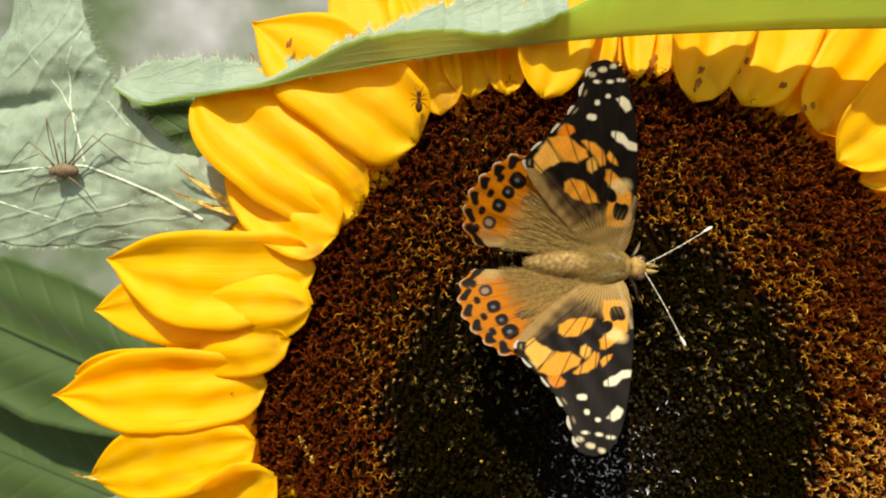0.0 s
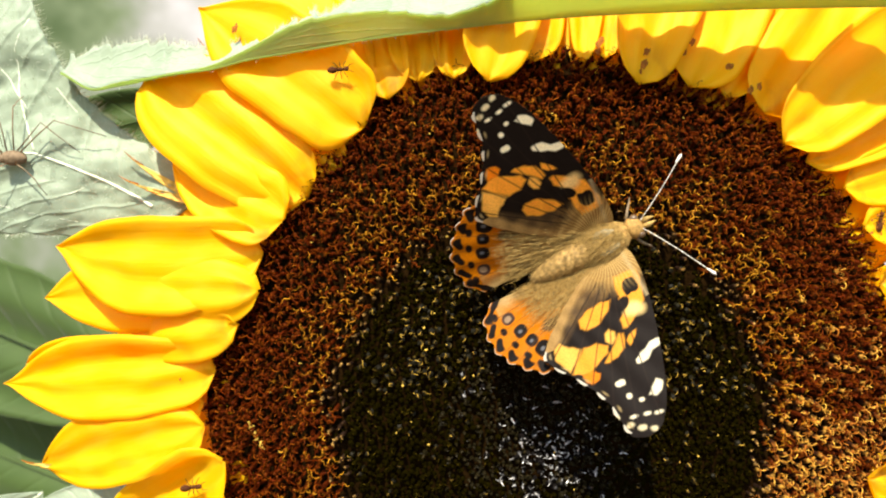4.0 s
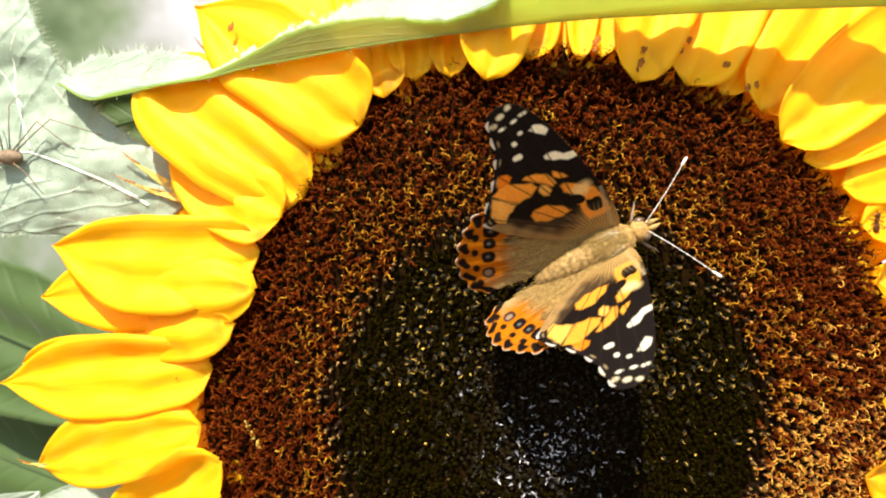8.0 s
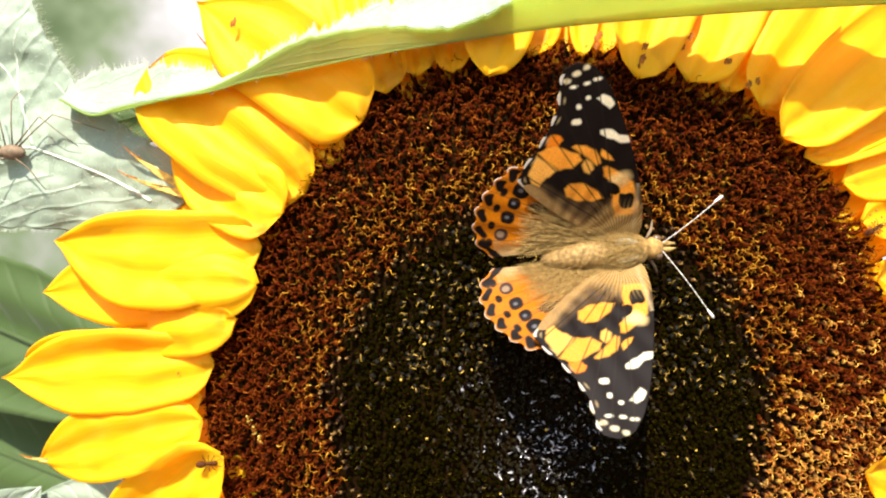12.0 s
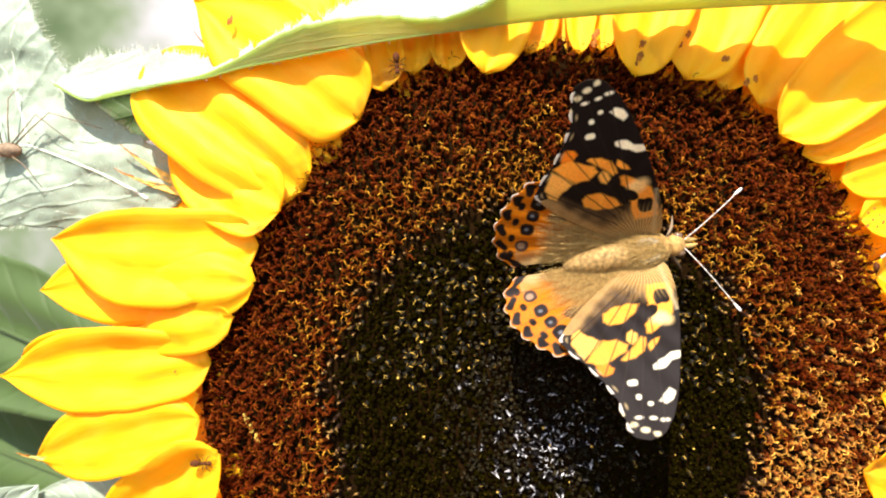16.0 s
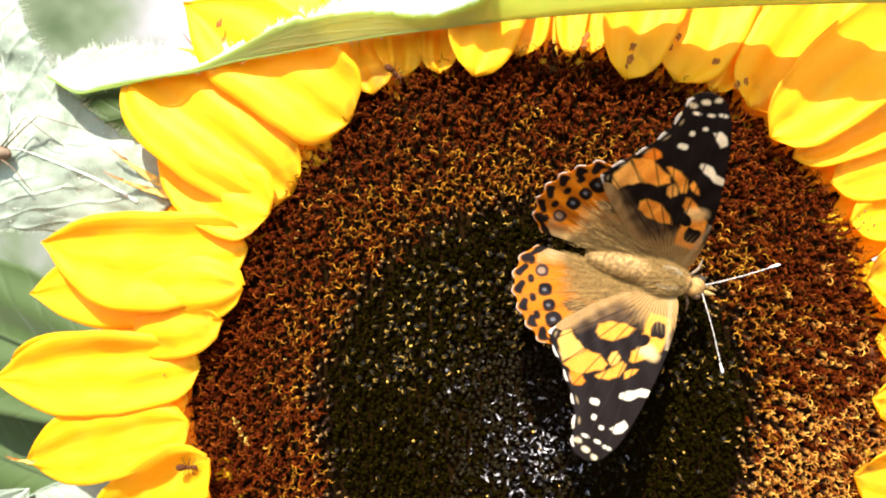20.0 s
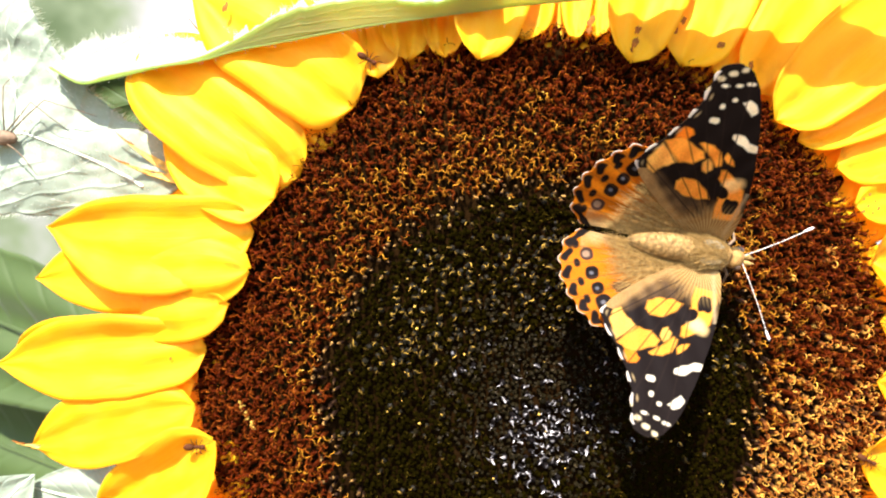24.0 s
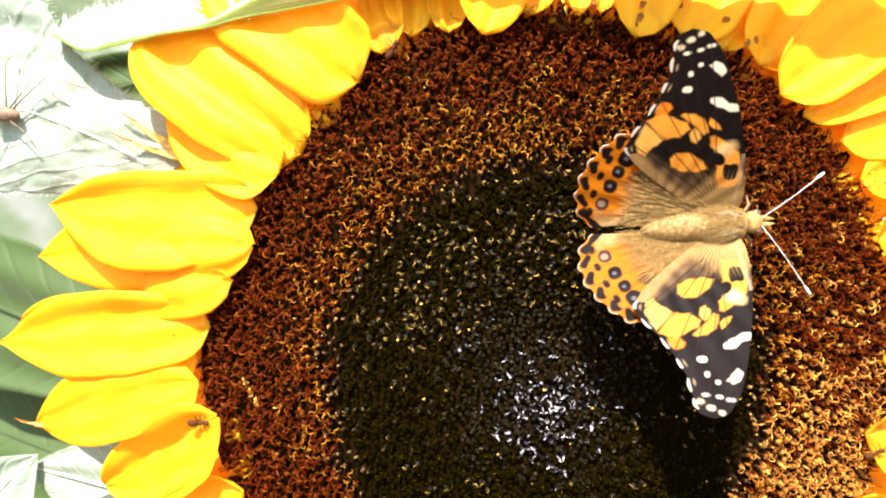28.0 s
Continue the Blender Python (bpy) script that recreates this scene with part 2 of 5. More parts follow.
# ---- building helpers ----
def mesh_ob(name, verts, faces, material, parent=None, label="", smooth=True, uv=None, attrs=()):
    """verts in millimetres."""
    me = bpy.data.meshes.new(name)
    v = np.asarray(verts, dtype=np.float64) * MM
    me.from_pydata(v.tolist() if len(v) < 400 else v, [], faces)
    if smooth:
        me.polygons.foreach_set("use_smooth", np.ones(len(me.polygons), dtype=bool))
    if uv is not None:
        idx = np.empty(len(me.loops), dtype=np.int32)
        me.loops.foreach_get("vertex_index", idx)
        layer = me.uv_layers.new(name="UVMap")
        layer.data.foreach_set("uv", np.asarray(uv, dtype=np.float32)[idx].ravel())
    for key, kind, values in attrs:
        a = me.attributes.new(key, kind, "POINT")
        a.data.foreach_set("color" if kind == "FLOAT_COLOR" else "value", np.asarray(values, dtype=np.float32).ravel())
    me.materials.append(material)
    me.update()
    ob = new(name, me)
    if parent is not None:
        ob.parent = parent
    if label:
        tagged(ob, label)
    return ob


def thing(name, label, category, group="", kind="", at=None):
    ob = new(name)
    ob.empty_display_size = 0.01
    ob.location = HOME if at is None else at
    return tagged(ob, label, category, group, kind)


def tube(points, radii, sides=8, closed=True):
    """A tapered tube along points (millimetres): verts, faces."""
    pts = [Vector(p) for p in points]
    verts, faces = [], []
    ref = None
    for i, p in enumerate(pts):
        d = (pts[min(i + 1, len(pts) - 1)] - pts[max(i - 1, 0)]).normalized()
        if ref is None:
            ref = d.orthogonal().normalized()
        ref = (ref - d * ref.dot(d)).normalized()
        other = d.cross(ref)
        for k in range(sides):
            a = 2 * math.pi * k / sides
            verts.append(p + (ref * math.cos(a) + other * math.sin(a)) * radii[i])
    for i in range(len(pts) - 1):
        for k in range(sides):
            k2 = (k + 1) % sides
            faces.append((i * sides + k, i * sides + k2, (i + 1) * sides + k2, (i + 1) * sides + k))
    if closed:
        faces.append(tuple(range(sides))[::-1])
        faces.append(tuple((len(pts) - 1) * sides + k for k in range(sides)))
    return [tuple(v) for v in verts], faces


def blob(center, radii, turn=(0, 0, 0), seg=20, rings=12, ridge=0.0, ridges=6, wobble=0.0):
    """An ellipsoid with rings of relief along its x axis."""
    verts, faces = [], []
    e = Euler([radians(a) for a in turn]).to_matrix()
    for i in range(rings + 1):
        a = math.pi * i / rings
        for k in range(seg):
            b = 2 * math.pi * k / seg
            f = 1 + ridge * math.cos(a * ridges * 2) * math.sin(a)
            p = Vector((math.cos(a), math.sin(a) * math.cos(b) * f, math.sin(a) * math.sin(b) * f))
            p *= 1 + wobble * noise.noise(p * 3 + Vector(center))
            verts.append(tuple(Vector(center) + e @ Vector((p.x * radii[0], p.y * radii[1], p.z * radii[2]))))
    for i in range(rings):
        for k in range(seg):
            k2 = (k + 1) % seg
            faces.append((i * seg + k, (i + 1) * seg + k, (i + 1) * seg + k2, i * seg + k2))
    return verts, faces


def joined(*pieces):
    verts, faces = [], []
    for v, f in pieces:
        o = len(verts)
        verts += list(v)
        faces += [tuple(i + o for i in q) for q in f]
    return verts, faces


def smooth_curve(xs, ys, x):
    """A smooth curve through a few knots."""
    xs, ys, x = np.array(xs, float), np.array(ys, float), np.asarray(x, float)
    d = np.gradient(ys, xs)
    i = np.clip(np.searchsorted(xs, x) - 1, 0, len(xs) - 2)
    h = xs[i + 1] - xs[i]
    t = np.clip((x - xs[i]) / h, 0, 1)
    return ((2 * t**3 - 3 * t**2 + 1) * ys[i] + (t**3 - 2 * t**2 + t) * h * d[i] + (3 * t**2 - 2 * t**3) * ys[i + 1] + (t**3 - t**2) * h * d[i + 1])


def blade(base, tip, width, across=None, bend=0.0, lift=0.0, cup=0.25, root=0.5, wide=0.45, blunt=0.9, pleat=0.07, roll=0.0, tipcurl=0.0,
          teeth=0.0, hook=0.0, thick=0.28, nu=26, nv=14, seed=0, wave=0.0, lobe=0.0, lop=1.0, crinkle=0.35):
    """A petal or leaf blade from base to tip as a thin closed solid: verts, faces, uv. bend: sideways; lift: bulge towards the viewer;
    cup: edges raised; roll: twist in degrees; tipcurl: the tip curls forwards; hook: the foot bends back; lop: one half is broader towards the base."""
    base, tip = Vector(base), Vector(tip)
    a = tip - base
    s = Vector(across) if across is not None else a.cross(Vector((0, 1, 0)))
    s = (s - a * (s.dot(a) / a.length_squared)).normalized()
    n = s.cross(a).normalized()
    if n.y > 0:
        n = -n
    top, low, uv = [], [], []
    for i in range(nu + 1):
        t = i / nu
        if t < wide:
            q = t / wide
            prof = root + (1 - root) * math.sin(q * math.pi / 2)
        else:
            q = (t - wide) / (1 - wide)
            prof = max(0.0, math.cos(q ** 1.25 * math.pi / 2)) ** blunt
        if lobe and t < lobe:
            prof *= math.sqrt(max(0.0, 1 - (1 - t / lobe) ** 2)) * 0.92 + 0.08
        prof = max(prof, 0.012)
        if teeth:
            prof *= 1 + teeth * (0.5 - abs((t * 17) % 1 - 0.35)) * min(1, 3 * t)
        c = base + a * t + s * (bend * 4 * t * (1 - t)) + n * (lift * 4 * t * (1 - t) + tipcurl * max(0, t - 0.55) ** 2 * 5 - hook * max(0, 1 - t / 0.3) ** 2)
        ang = radians(roll) * (t - 0.3)
        sr = s * math.cos(ang) + n * math.sin(ang)
        nr = n * math.cos(ang) - s * math.sin(ang)
        h = width / 2 * prof
        for j in range(nv + 1):
            v = 2 * j / nv - 1
            rise = cup * h * v * v + pleat * h * math.cos(v * 7.5 + seed) * (1 - 0.4 * t) + wave * math.sin(t * 9 + seed + v * 2) * abs(v)
            rise += crinkle * noise.noise(Vector((t * 3 + seed * 7.3, v * 1.5, seed * 1.7))) + 0.4 * crinkle * noise.noise(Vector((t * 9 + seed * 3.3, v * 3, seed)))
            edge = 1 + 0.035 * noise.noise(Vector((t * 9, seed * 3.1 + (5 if v > 0 else 0), 0)))
            if v > 0:
                edge *= 1 + (lop - 1) * max(0.0, 1 - t / 0.62)
            p = c + sr * (v * h * edge) + nr * rise
            th = thick * (1 - 0.7 * abs(v) ** 3)
            top.append(tuple(p + nr * th / 2))
            low.append(tuple(p - nr * th / 2))
            uv.append((t, v))
    m, k = nv + 1, (nu + 1) * (nv + 1)
    faces = []
    for i in range(nu):
        for j in range(nv):
            q = (i * m + j, i * m + j + 1, (i + 1) * m + j + 1, (i + 1) * m + j)
            faces += [q, tuple(x + k for x in q[::-1])]
        for j in (0, nv):
            q = (i * m + j, (i + 1) * m + j, (i + 1) * m + j + k, i * m + j + k)
            faces.append(q if j == 0 else q[::-1])
    for i in (0, nu):
        for j in range(nv):
            q = (i * m + j, i * m + j + k, i * m + j + 1 + k, i * m + j + 1)
            faces.append(q if i == 0 else q[::-1])
    return top + low, faces, uv + uv

# ---- ground and distance ----
def ground():
    v = [(-60000, -60000, -1500), (60000, -60000, -1500), (60000, 60000, -1500), (-60000, 60000, -1500)]
    ob = mesh_ob("ground", v, [(0, 1, 2, 3)], SOIL, smooth=False)
    ob.location = HOME
    tagged(ob, "brown garden soil below the sunflower plants", "ground", kind="structure")


def backdrop():
    """Soft distance: dark hedge with pale gaps, far behind the plants."""
    m = Mat("far_garden")
    tc = m.n("TexCoord")
    big = m.noise(2.3, 4, tc.outputs["Object"])
    col = m.ramp(big, (0.34, (0.04, 0.07, 0.025)), (0.46, (0.13, 0.17, 0.095)), (0.56, (0.26, 0.27, 0.245)), (0.68, (0.44, 0.43, 0.45)))
    m.base(col, 0.9, 0.1)
    verts, faces = [], []
    for i in range(25):
        a = radians(20 + 140 * i / 24)
        for j in range(9):
            verts.append((2400 * math.cos(a), 2400 * math.sin(a), -1500 + 420 * j + 60 * math.sin(i * 1.7 + j) * min(1, j) - 5))
    for i in range(24):
        for j in range(8):
            q = i * 9 + j
            faces.append((q, q + 1, q + 10, q + 9))
    ob = mesh_ob("backdrop", verts, faces, m.m)
    ob.location = HOME
    tagged(ob, "blurred garden hedge with pale gaps in the distance", "backdrop", kind="structure")


ground()
backdrop()

# ---- the sunflower ----
DISC = Vector((16.75, 0, -20.75))    # centre of the flower head, millimetres from HOME
R_RIM, R_CLOSED = 50.4, 29.6      # the rim bulges a little on one side
flower = thing("sunflower", "large yellow sunflower head with a dark brown disc, in full bloom", "sunflower")


def dome(r):
    """Depth of the disc's surface at a radius: highest in the middle, a slight dimple at the very centre."""
    return -6.5 * (1 - (r / 50.0) ** 2.4) + 2.0 * math.exp(-(r / 10.0) ** 2)


def receptacle():
    verts, faces, rings, seg = [], [], 22, 72
    for i in range(rings + 1):
        r = 52.8 * i / rings
        for k in range(seg):
            a = 2 * math.pi * k / seg
            verts.append((DISC.x + r * math.cos(a), dome(r) + 1.5, DISC.z + r * math.sin(a)))
    for k in range(seg):
        a = 2 * math.pi * k / seg
        verts.append((DISC.x + 50 * math.cos(a), 9, DISC.z + 50 * math.sin(a)))
    for k in range(seg):
        a = 2 * math.pi * k / seg
        verts.append((DISC.x + 12 * math.cos(a), 24, DISC.z + 12 * math.sin(a)))
    for i in range(rings + 2):
        for k in range(seg):
            k2 = (k + 1) % seg
            faces.append((i * seg + k, i * seg + k2, (i + 1) * seg + k2, (i + 1) * seg + k))
    return mesh_ob("disc", verts, faces, SEEDBED, flower, "dark brown domed flower disc packed with tiny florets")


disc = receptacle()


def stem():
    pts = [DISC + Vector(p) for p in ((0, 16, 0), (0, 34, -6), (2, 46, -40), (6, 50, -200), (0, 60, -700), (0, 60, -1480))]
    v, f = tube(pts, (11, 11, 12, 14, 17, 20), 14)
    mesh_ob("stem", v, f, BRACT, flower, "thick hairy green stem")


stem()
petal_no = 0


def petal(base, tip, width, **shape):
    global petal_no
    petal_no += 1
    shape.setdefault("seed", petal_no * 1.37)
    shape.setdefault("lobe", 0.12)
    shape.setdefault("nu", 34)
    shape.setdefault("hook", 0.5)
    shape.setdefault("crinkle", 0.65)
    base = Vector(base) + Vector((0, -2.8, 0))
    v, f, uv = blade(base, tip, width, **shape)
    return mesh_ob("petal", v, f, YELLOW, flower, uv=uv)


def petals():
    # the flank whose petals are seen whole
    petal((-12.00, 0, 17.92), (-36.82, 0.5, 35.90), 15.5, root=0.85, wide=0.5, blunt=1.2, bend=-0.6, cup=0.16, lift=1.5, hook=0.7, roll=8)
    petal((-20.44, 0.6, 7.45), (-44.02, 0.5, 26.03), 16.5, root=0.62, wide=0.55, blunt=0.42, bend=-0.4, cup=0.14, lift=1.6, hook=0.6, roll=12, pleat=0.12)
    petal((-15.46, 1, 12.69), (-32.81, 3, 26.15), 7.0, root=0.8, wide=0.4, cup=0.3, hook=1.5)
    petal((-23.43, -1.2, 4.37), (-40.51, 0.5, 13.06), 12.0, root=0.8, wide=0.3, cup=0.2, blunt=0.7, hook=0.5)
    petal((-26.70, -0.6, -0.58), (-59.27, 4, 0.60), 14.6, root=0.72, wide=0.42, blunt=1.0, bend=2.4, cup=0.24, lift=2.0, hook=0.9)
    petal((-30.07, 0.6, -6.62), (-61.66, 5, -7.29), 12.5, root=0.7, wide=0.5, blunt=1.0, cup=0.22, bend=-0.9)
    petal((-27.31, -2.6, -5.79), (-53.10, 5.5, -5.14), 10.5, root=0.8, wide=0.3, blunt=0.5, cup=-0.2, lift=2.4, roll=-12, bend=0.8, lobe=0.22, hook=1.4)
    petal((-30.65, -2, -10.73), (-50.48, 5.5, -12.82), 11.0, root=0.8, wide=0.4, blunt=0.35, cup=-0.1, lift=2.4, bend=-0.6, lobe=0.22, hook=1.6)
    petal((-33.67, 0.6, -17.34), (-68.27, 5.5, -20.58), 12.6, root=0.65, wide=0.45, blunt=1.35, cup=0.22, lift=1.8, bend=-0.2)
    petal((-35.19, 1.2, -15.07), (-64.96, 6, -17.60), 9.6, root=0.7, wide=0.6, blunt=0.7, cup=0.2, bend=1.0)
    petal((-35.63, 1, -22.19), (-54.61, 4, -24.21), 6.5, root=0.8, wide=0.4, cup=0.2)
    petal((-35.17, 0, -25.59), (-61.68, 4, -33.16), 11.5, root=0.6, wide=0.5, blunt=1.0, cup=0.2, bend=-0.7, lift=1.2)
    petal((-31.90, -1.6, -30.18), (-50.58, 3, -41.78), 12.0, root=0.85, wide=0.35, blunt=0.6, cup=0.55, bend=1.2, lift=-0.5, lobe=0.2)
    petal((-28.76, -1, -40.83), (-44.60, 3, -49.04), 11.5, root=0.75, wide=0.35, blunt=0.7, cup=0.5, bend=0.8)
    petal((-16.93, 2.5, 12.00), (-34.05, 6, 25.47), 14.0, root=0.8, wide=0.4, cup=0.1)
    petal((-26.74, 2.6, 3.49), (-42.37, 6, 7.97), 10.0, root=0.8, wide=0.4, cup=0.1)
    petal((-32.76, 2.8, -12.71), (-48.50, 6, -11.29), 10.0, root=0.8, wide=0.4, cup=0.1)
    # the crown under the overhanging leaf
    petal((-14.09, 2.2, 20.80), (-23.74, 7, 49.50), 13.0, root=0.7, wide=0.4, cup=0.2)
    petal((-8.54, 0.6, 22.20), (-15.23, 6, 51.74), 9.5, root=0.75, wide=0.4, cup=0.3)
    petal((-4.12, 1, 24.79), (-7.35, 6, 53.49), 8.6, root=0.7, wide=0.4, cup=0.35)
    petal((1.00, 0.4, 25.17), (0.53, 6, 55.24), 7.4, root=0.7, wide=0.4, cup=0.3)
    petal((6.11, -1.2, 24.34), (15.28, 5, 54.80), 11.5, root=0.62, wide=0.35, blunt=0.7, cup=0.35, bend=1.2, lift=1.5)
    petal((12.99, 1.4, 27.91), (14.53, 6, 55.24), 8.5, root=0.8, wide=0.4, cup=0.2)
    petal((19.94, 0.6, 27.56), (22.06, 6, 56.99), 5.8, root=0.5, wide=0.45, cup=0.3)
    petal((23.31, 1.6, 28.29), (26.12, 7, 56.56), 6.0, root=0.7, wide=0.4, cup=0.2)
    petal((27.60, -1, 24.05), (39.25, 5, 54.80), 12.5, root=0.55, wide=0.4, blunt=0.8, cup=0.3, bend=1.5, lift=1.5)
    petal((35.56, 0.2, 23.88), (49.55, 6, 51.74), 12.5, root=0.7, wide=0.4, cup=0.3)
    petal((40.74, 1.2, 22.65), (57.89, 7, 49.50), 8.5, root=0.6, wide=0.4, cup=0.2)
    petal((46.08, 0.4, 20.15), (65.31, 6, 45.61), 13.5, root=0.7, wide=0.4, cup=0.25)
    petal((48.43, -1.4, 15.57), (77.81, 5, 38.30), 13.5, root=0.62, wide=0.4, blunt=0.75, cup=0.35, lift=1.5, bend=0.8)
    petal((52.16, -0.4, 13.04), (83.69, 6, 25.47), 7.8, root=0.7, wide=0.4, cup=0.5)
    petal((58.33, 1, 9.33), (88.77, 7, 17.74), 9.8, root=0.7, wide=0.4, cup=0.25)
    # the far flank, mostly out of sight
    petal((61.18, 1, 3.61), (91.57, 6, 9.72), 9.0, root=0.7, wide=0.4, cup=0.25)
    petal((62.48, -1, -4.88), (93.44, 5, -2.52), 12.5, root=0.75, wide=0.4, cup=0.3, lift=1.0)
    petal((64.88, 1, -13.87), (95.95, 6, -13.92), 9.0, root=0.7, wide=0.4, cup=0.25)
    petal((64.27, 0.8, -22.15), (95.95, 6, -25.74), 9.5, root=0.7, wide=0.4, cup=0.25)
    petal((60.83, -1, -32.81), (91.70, 5, -39.86), 13.0, root=0.75, wide=0.4, cup=0.35, lift=1.0)
    rng = random.Random(5)
    for i in range(22):                      # the lower edge and a back row
        ang = radians(212 + 118 * i / 21 + rng.uniform(-2, 2))
        d = Vector((math.cos(ang), 0, math.sin(ang)))
        ln = rng.uniform(27, 34)
        petal(DISC + d * 48.2 + Vector((0, rng.uniform(-1.0, 1.5), 0)), DISC + d * (49 + ln) + Vector((0, rng.uniform(3, 7), 0)),
              rng.uniform(9, 13), root=0.7, wide=0.4, cup=rng.uniform(0.15, 0.4), bend=rng.uniform(-1.5, 1.5))
    for i in range(44):
        ang = radians(360 * i / 44 + rng.uniform(-2, 2))
        d = Vector((math.cos(ang), 0, math.sin(ang)))
        flank = 140 < math.degrees(ang) < 215
        ln = rng.uniform(9, 13) if flank else rng.uniform(24, 29)
        petal(DISC + d * 46.5 + Vector((0, 3.6, 0)), DISC + d * (49 + ln) + Vector((0, rng.uniform(6, 9), 0)),
              rng.uniform(8, 10), root=0.85, wide=0.4, cup=0.2, bend=rng.uniform(-1, 1))


petals()


def blemishes():
    """Rusty brown marks on the petals."""
    rng = random.Random(9)
    marks = [(-30.47, -1.4, 31.96), (28.09, -2.4, 26.62), (27.60, -2.4, 25.72), (28.66, -2.4, 28.50), (35.32, -2, 29.91), (34.09, -2, 28.60), (32.94, -2, 27.78), (31.63, -2, 26.96),
             (41.07, -1, 26.69), (44.13, -1, 23.22), (45.12, -1, 23.64), (22.24, -0.5, 30.13), (22.08, -0.5, 28.96), (-38.45, -1.2, -18.73),
             (61.39, -1.5, 4.36), (62.30, -1.5, 5.02), (63.04, -1.5, 4.03), (62.05, -1.5, 3.37), (63.53, -1.5, 3.04), (62.71, -1.5, 2.39), (61.31, -1.5, 2.55)]
    for i, c in enumerate(marks):
        n, big = 18, rng.uniform(0.45, 0.85) if i < 13 else rng.uniform(0.18, 0.3)
        c = (c[0], c[1] - 1.4, c[2])
        verts = [(c[0], c[1] - 0.12, c[2])]
        for k in range(n):
            a = 2 * math.pi * k / n
            r = big * (0.75 + 0.45 * noise.noise(Vector((1.6 * math.cos(a), 1.6 * math.sin(a), i * 3.7))) + rng.uniform(-0.12, 0.12))
            verts.append((c[0] + r * (math.cos(a) + 0.35 * math.sin(a)), c[1], c[2] + 1.3 * r * math.sin(a)))
        mesh_ob("blemish", verts, [(0, k + 1, (k + 1) % n + 1) for k in range(n)], RUST, flower, "rusty brown petal blemish")


def bracts():
    for b, t, w in (((-38.68, 4, 8.27), (-47.57, 2.5, 13.87), 1.3), ((-39.11, 4, 7.67), (-48.33, 2.5, 10.47), 1.0), ((-35.20, 3, 7.78), (-44.60, 3, 8.63), 1.8), ((-37.82, 4, 9.13), (-44.45, 4, 11.11), 1.6),
                    ((-30.49, 4, 25.07), (-36.91, 3, 31.02), 1.0), ((-58.06, 4, -32.82), (-63.05, 2, -31.95), 0.7)):
        v, f, uv = blade(b, t, w, cup=0.4, root=0.9, wide=0.2, blunt=1.6, thick=0.3, nu=14, nv=6, bend=0.3)
        bract = mesh_ob("bract", v, f, DRY, flower, "thin yellow bract with a dry dark tip", uv=uv)
        b, t = Vector(b), Vector(t)
        v, f = tube([b.lerp(t, 0.8) + Vector((0, -0.1, 0)), b.lerp(t, 0.95), b.lerp(t, 1.1) + Vector((0, -0.2, 0.4))], (0.16, 0.14, 0.05), 6)
        mesh_ob("tip", v, f, RUST, bract, "dry dark bract tip")
    rng = random.Random(3)
    for i in range(30):
        ang = 2 * math.pi * i / 30 + rng.uniform(-0.05, 0.05)
        d = Vector((math.cos(ang), 0, math.sin(ang)))
        v, f, uv = blade(DISC + d * 44 + Vector((0, 11, 0)), DISC + d * rng.uniform(56, 64) + Vector((0, 13, 0)), 11, cup=0.2, blunt=1.3, wide=0.3, root=0.9, nu=12, nv=6)
        mesh_ob("bract", v, f, BRACT, flower, "green pointed bract behind the petals", uv=uv)


bracts()


# ---- the florets ----
def curl(turn, reach, up, size, width, seg=9):
    """One curled style arm."""
    pts = []
    for i in range(seg + 1):
        a = 4.6 * i / seg
        r = size * (1 - 0.35 * i / seg)
        x = reach * 0.25 + size - r * math.cos(a)
        pts.append((math.cos(turn) * x, math.sin(turn) * x, up + r * math.sin(a)))
    return tube(pts, [width * (1 - 0.4 * i / seg) for i in range(seg + 1)], 3)


def sliver(a, r0, r1, z0, z1, w):
    """A thin pointed scale that leans outwards."""
    c, s = math.cos(a), math.sin(a)
    m = (r0 + r1) / 2
    return tube([(r0 * c, r0 * s, z0), (m * c - 0.1 * s * w, m * s, (z0 + z1) / 2 + 0.12), (r1 * c, r1 * s, z1)], (w * 0.7, w, w * 0.12), 3)


def floret_open(rng):
    ps = [tube([(0, 0, -0.6), (0, 0, 0.4), (0, 0, 0.85), (0, 0, 1.0)], (0.26, 0.32, 0.30, 0.08), 6)]
    t = rng.uniform(0, 6.28)
    for k in range(2):
        a = t + 1 + 3 * k + rng.uniform(-0.6, 0.6)
        ps.append(sliver(a, 0.26, rng.uniform(0.5, 0.75), 0.7, rng.uniform(0.85, 1.1), 0.13))
    for s in (0, 2.2 + rng.uniform(-0.6, 0.6), 4.2 + rng.uniform(-0.6, 0.6))[:rng.choice((2, 3))]:
        ps.append(curl(t + s, rng.uniform(0, 0.7), rng.uniform(1.0, 1.7), rng.uniform(0.26, 0.58), rng.uniform(0.05, 0.08)))
    return joined(*ps)


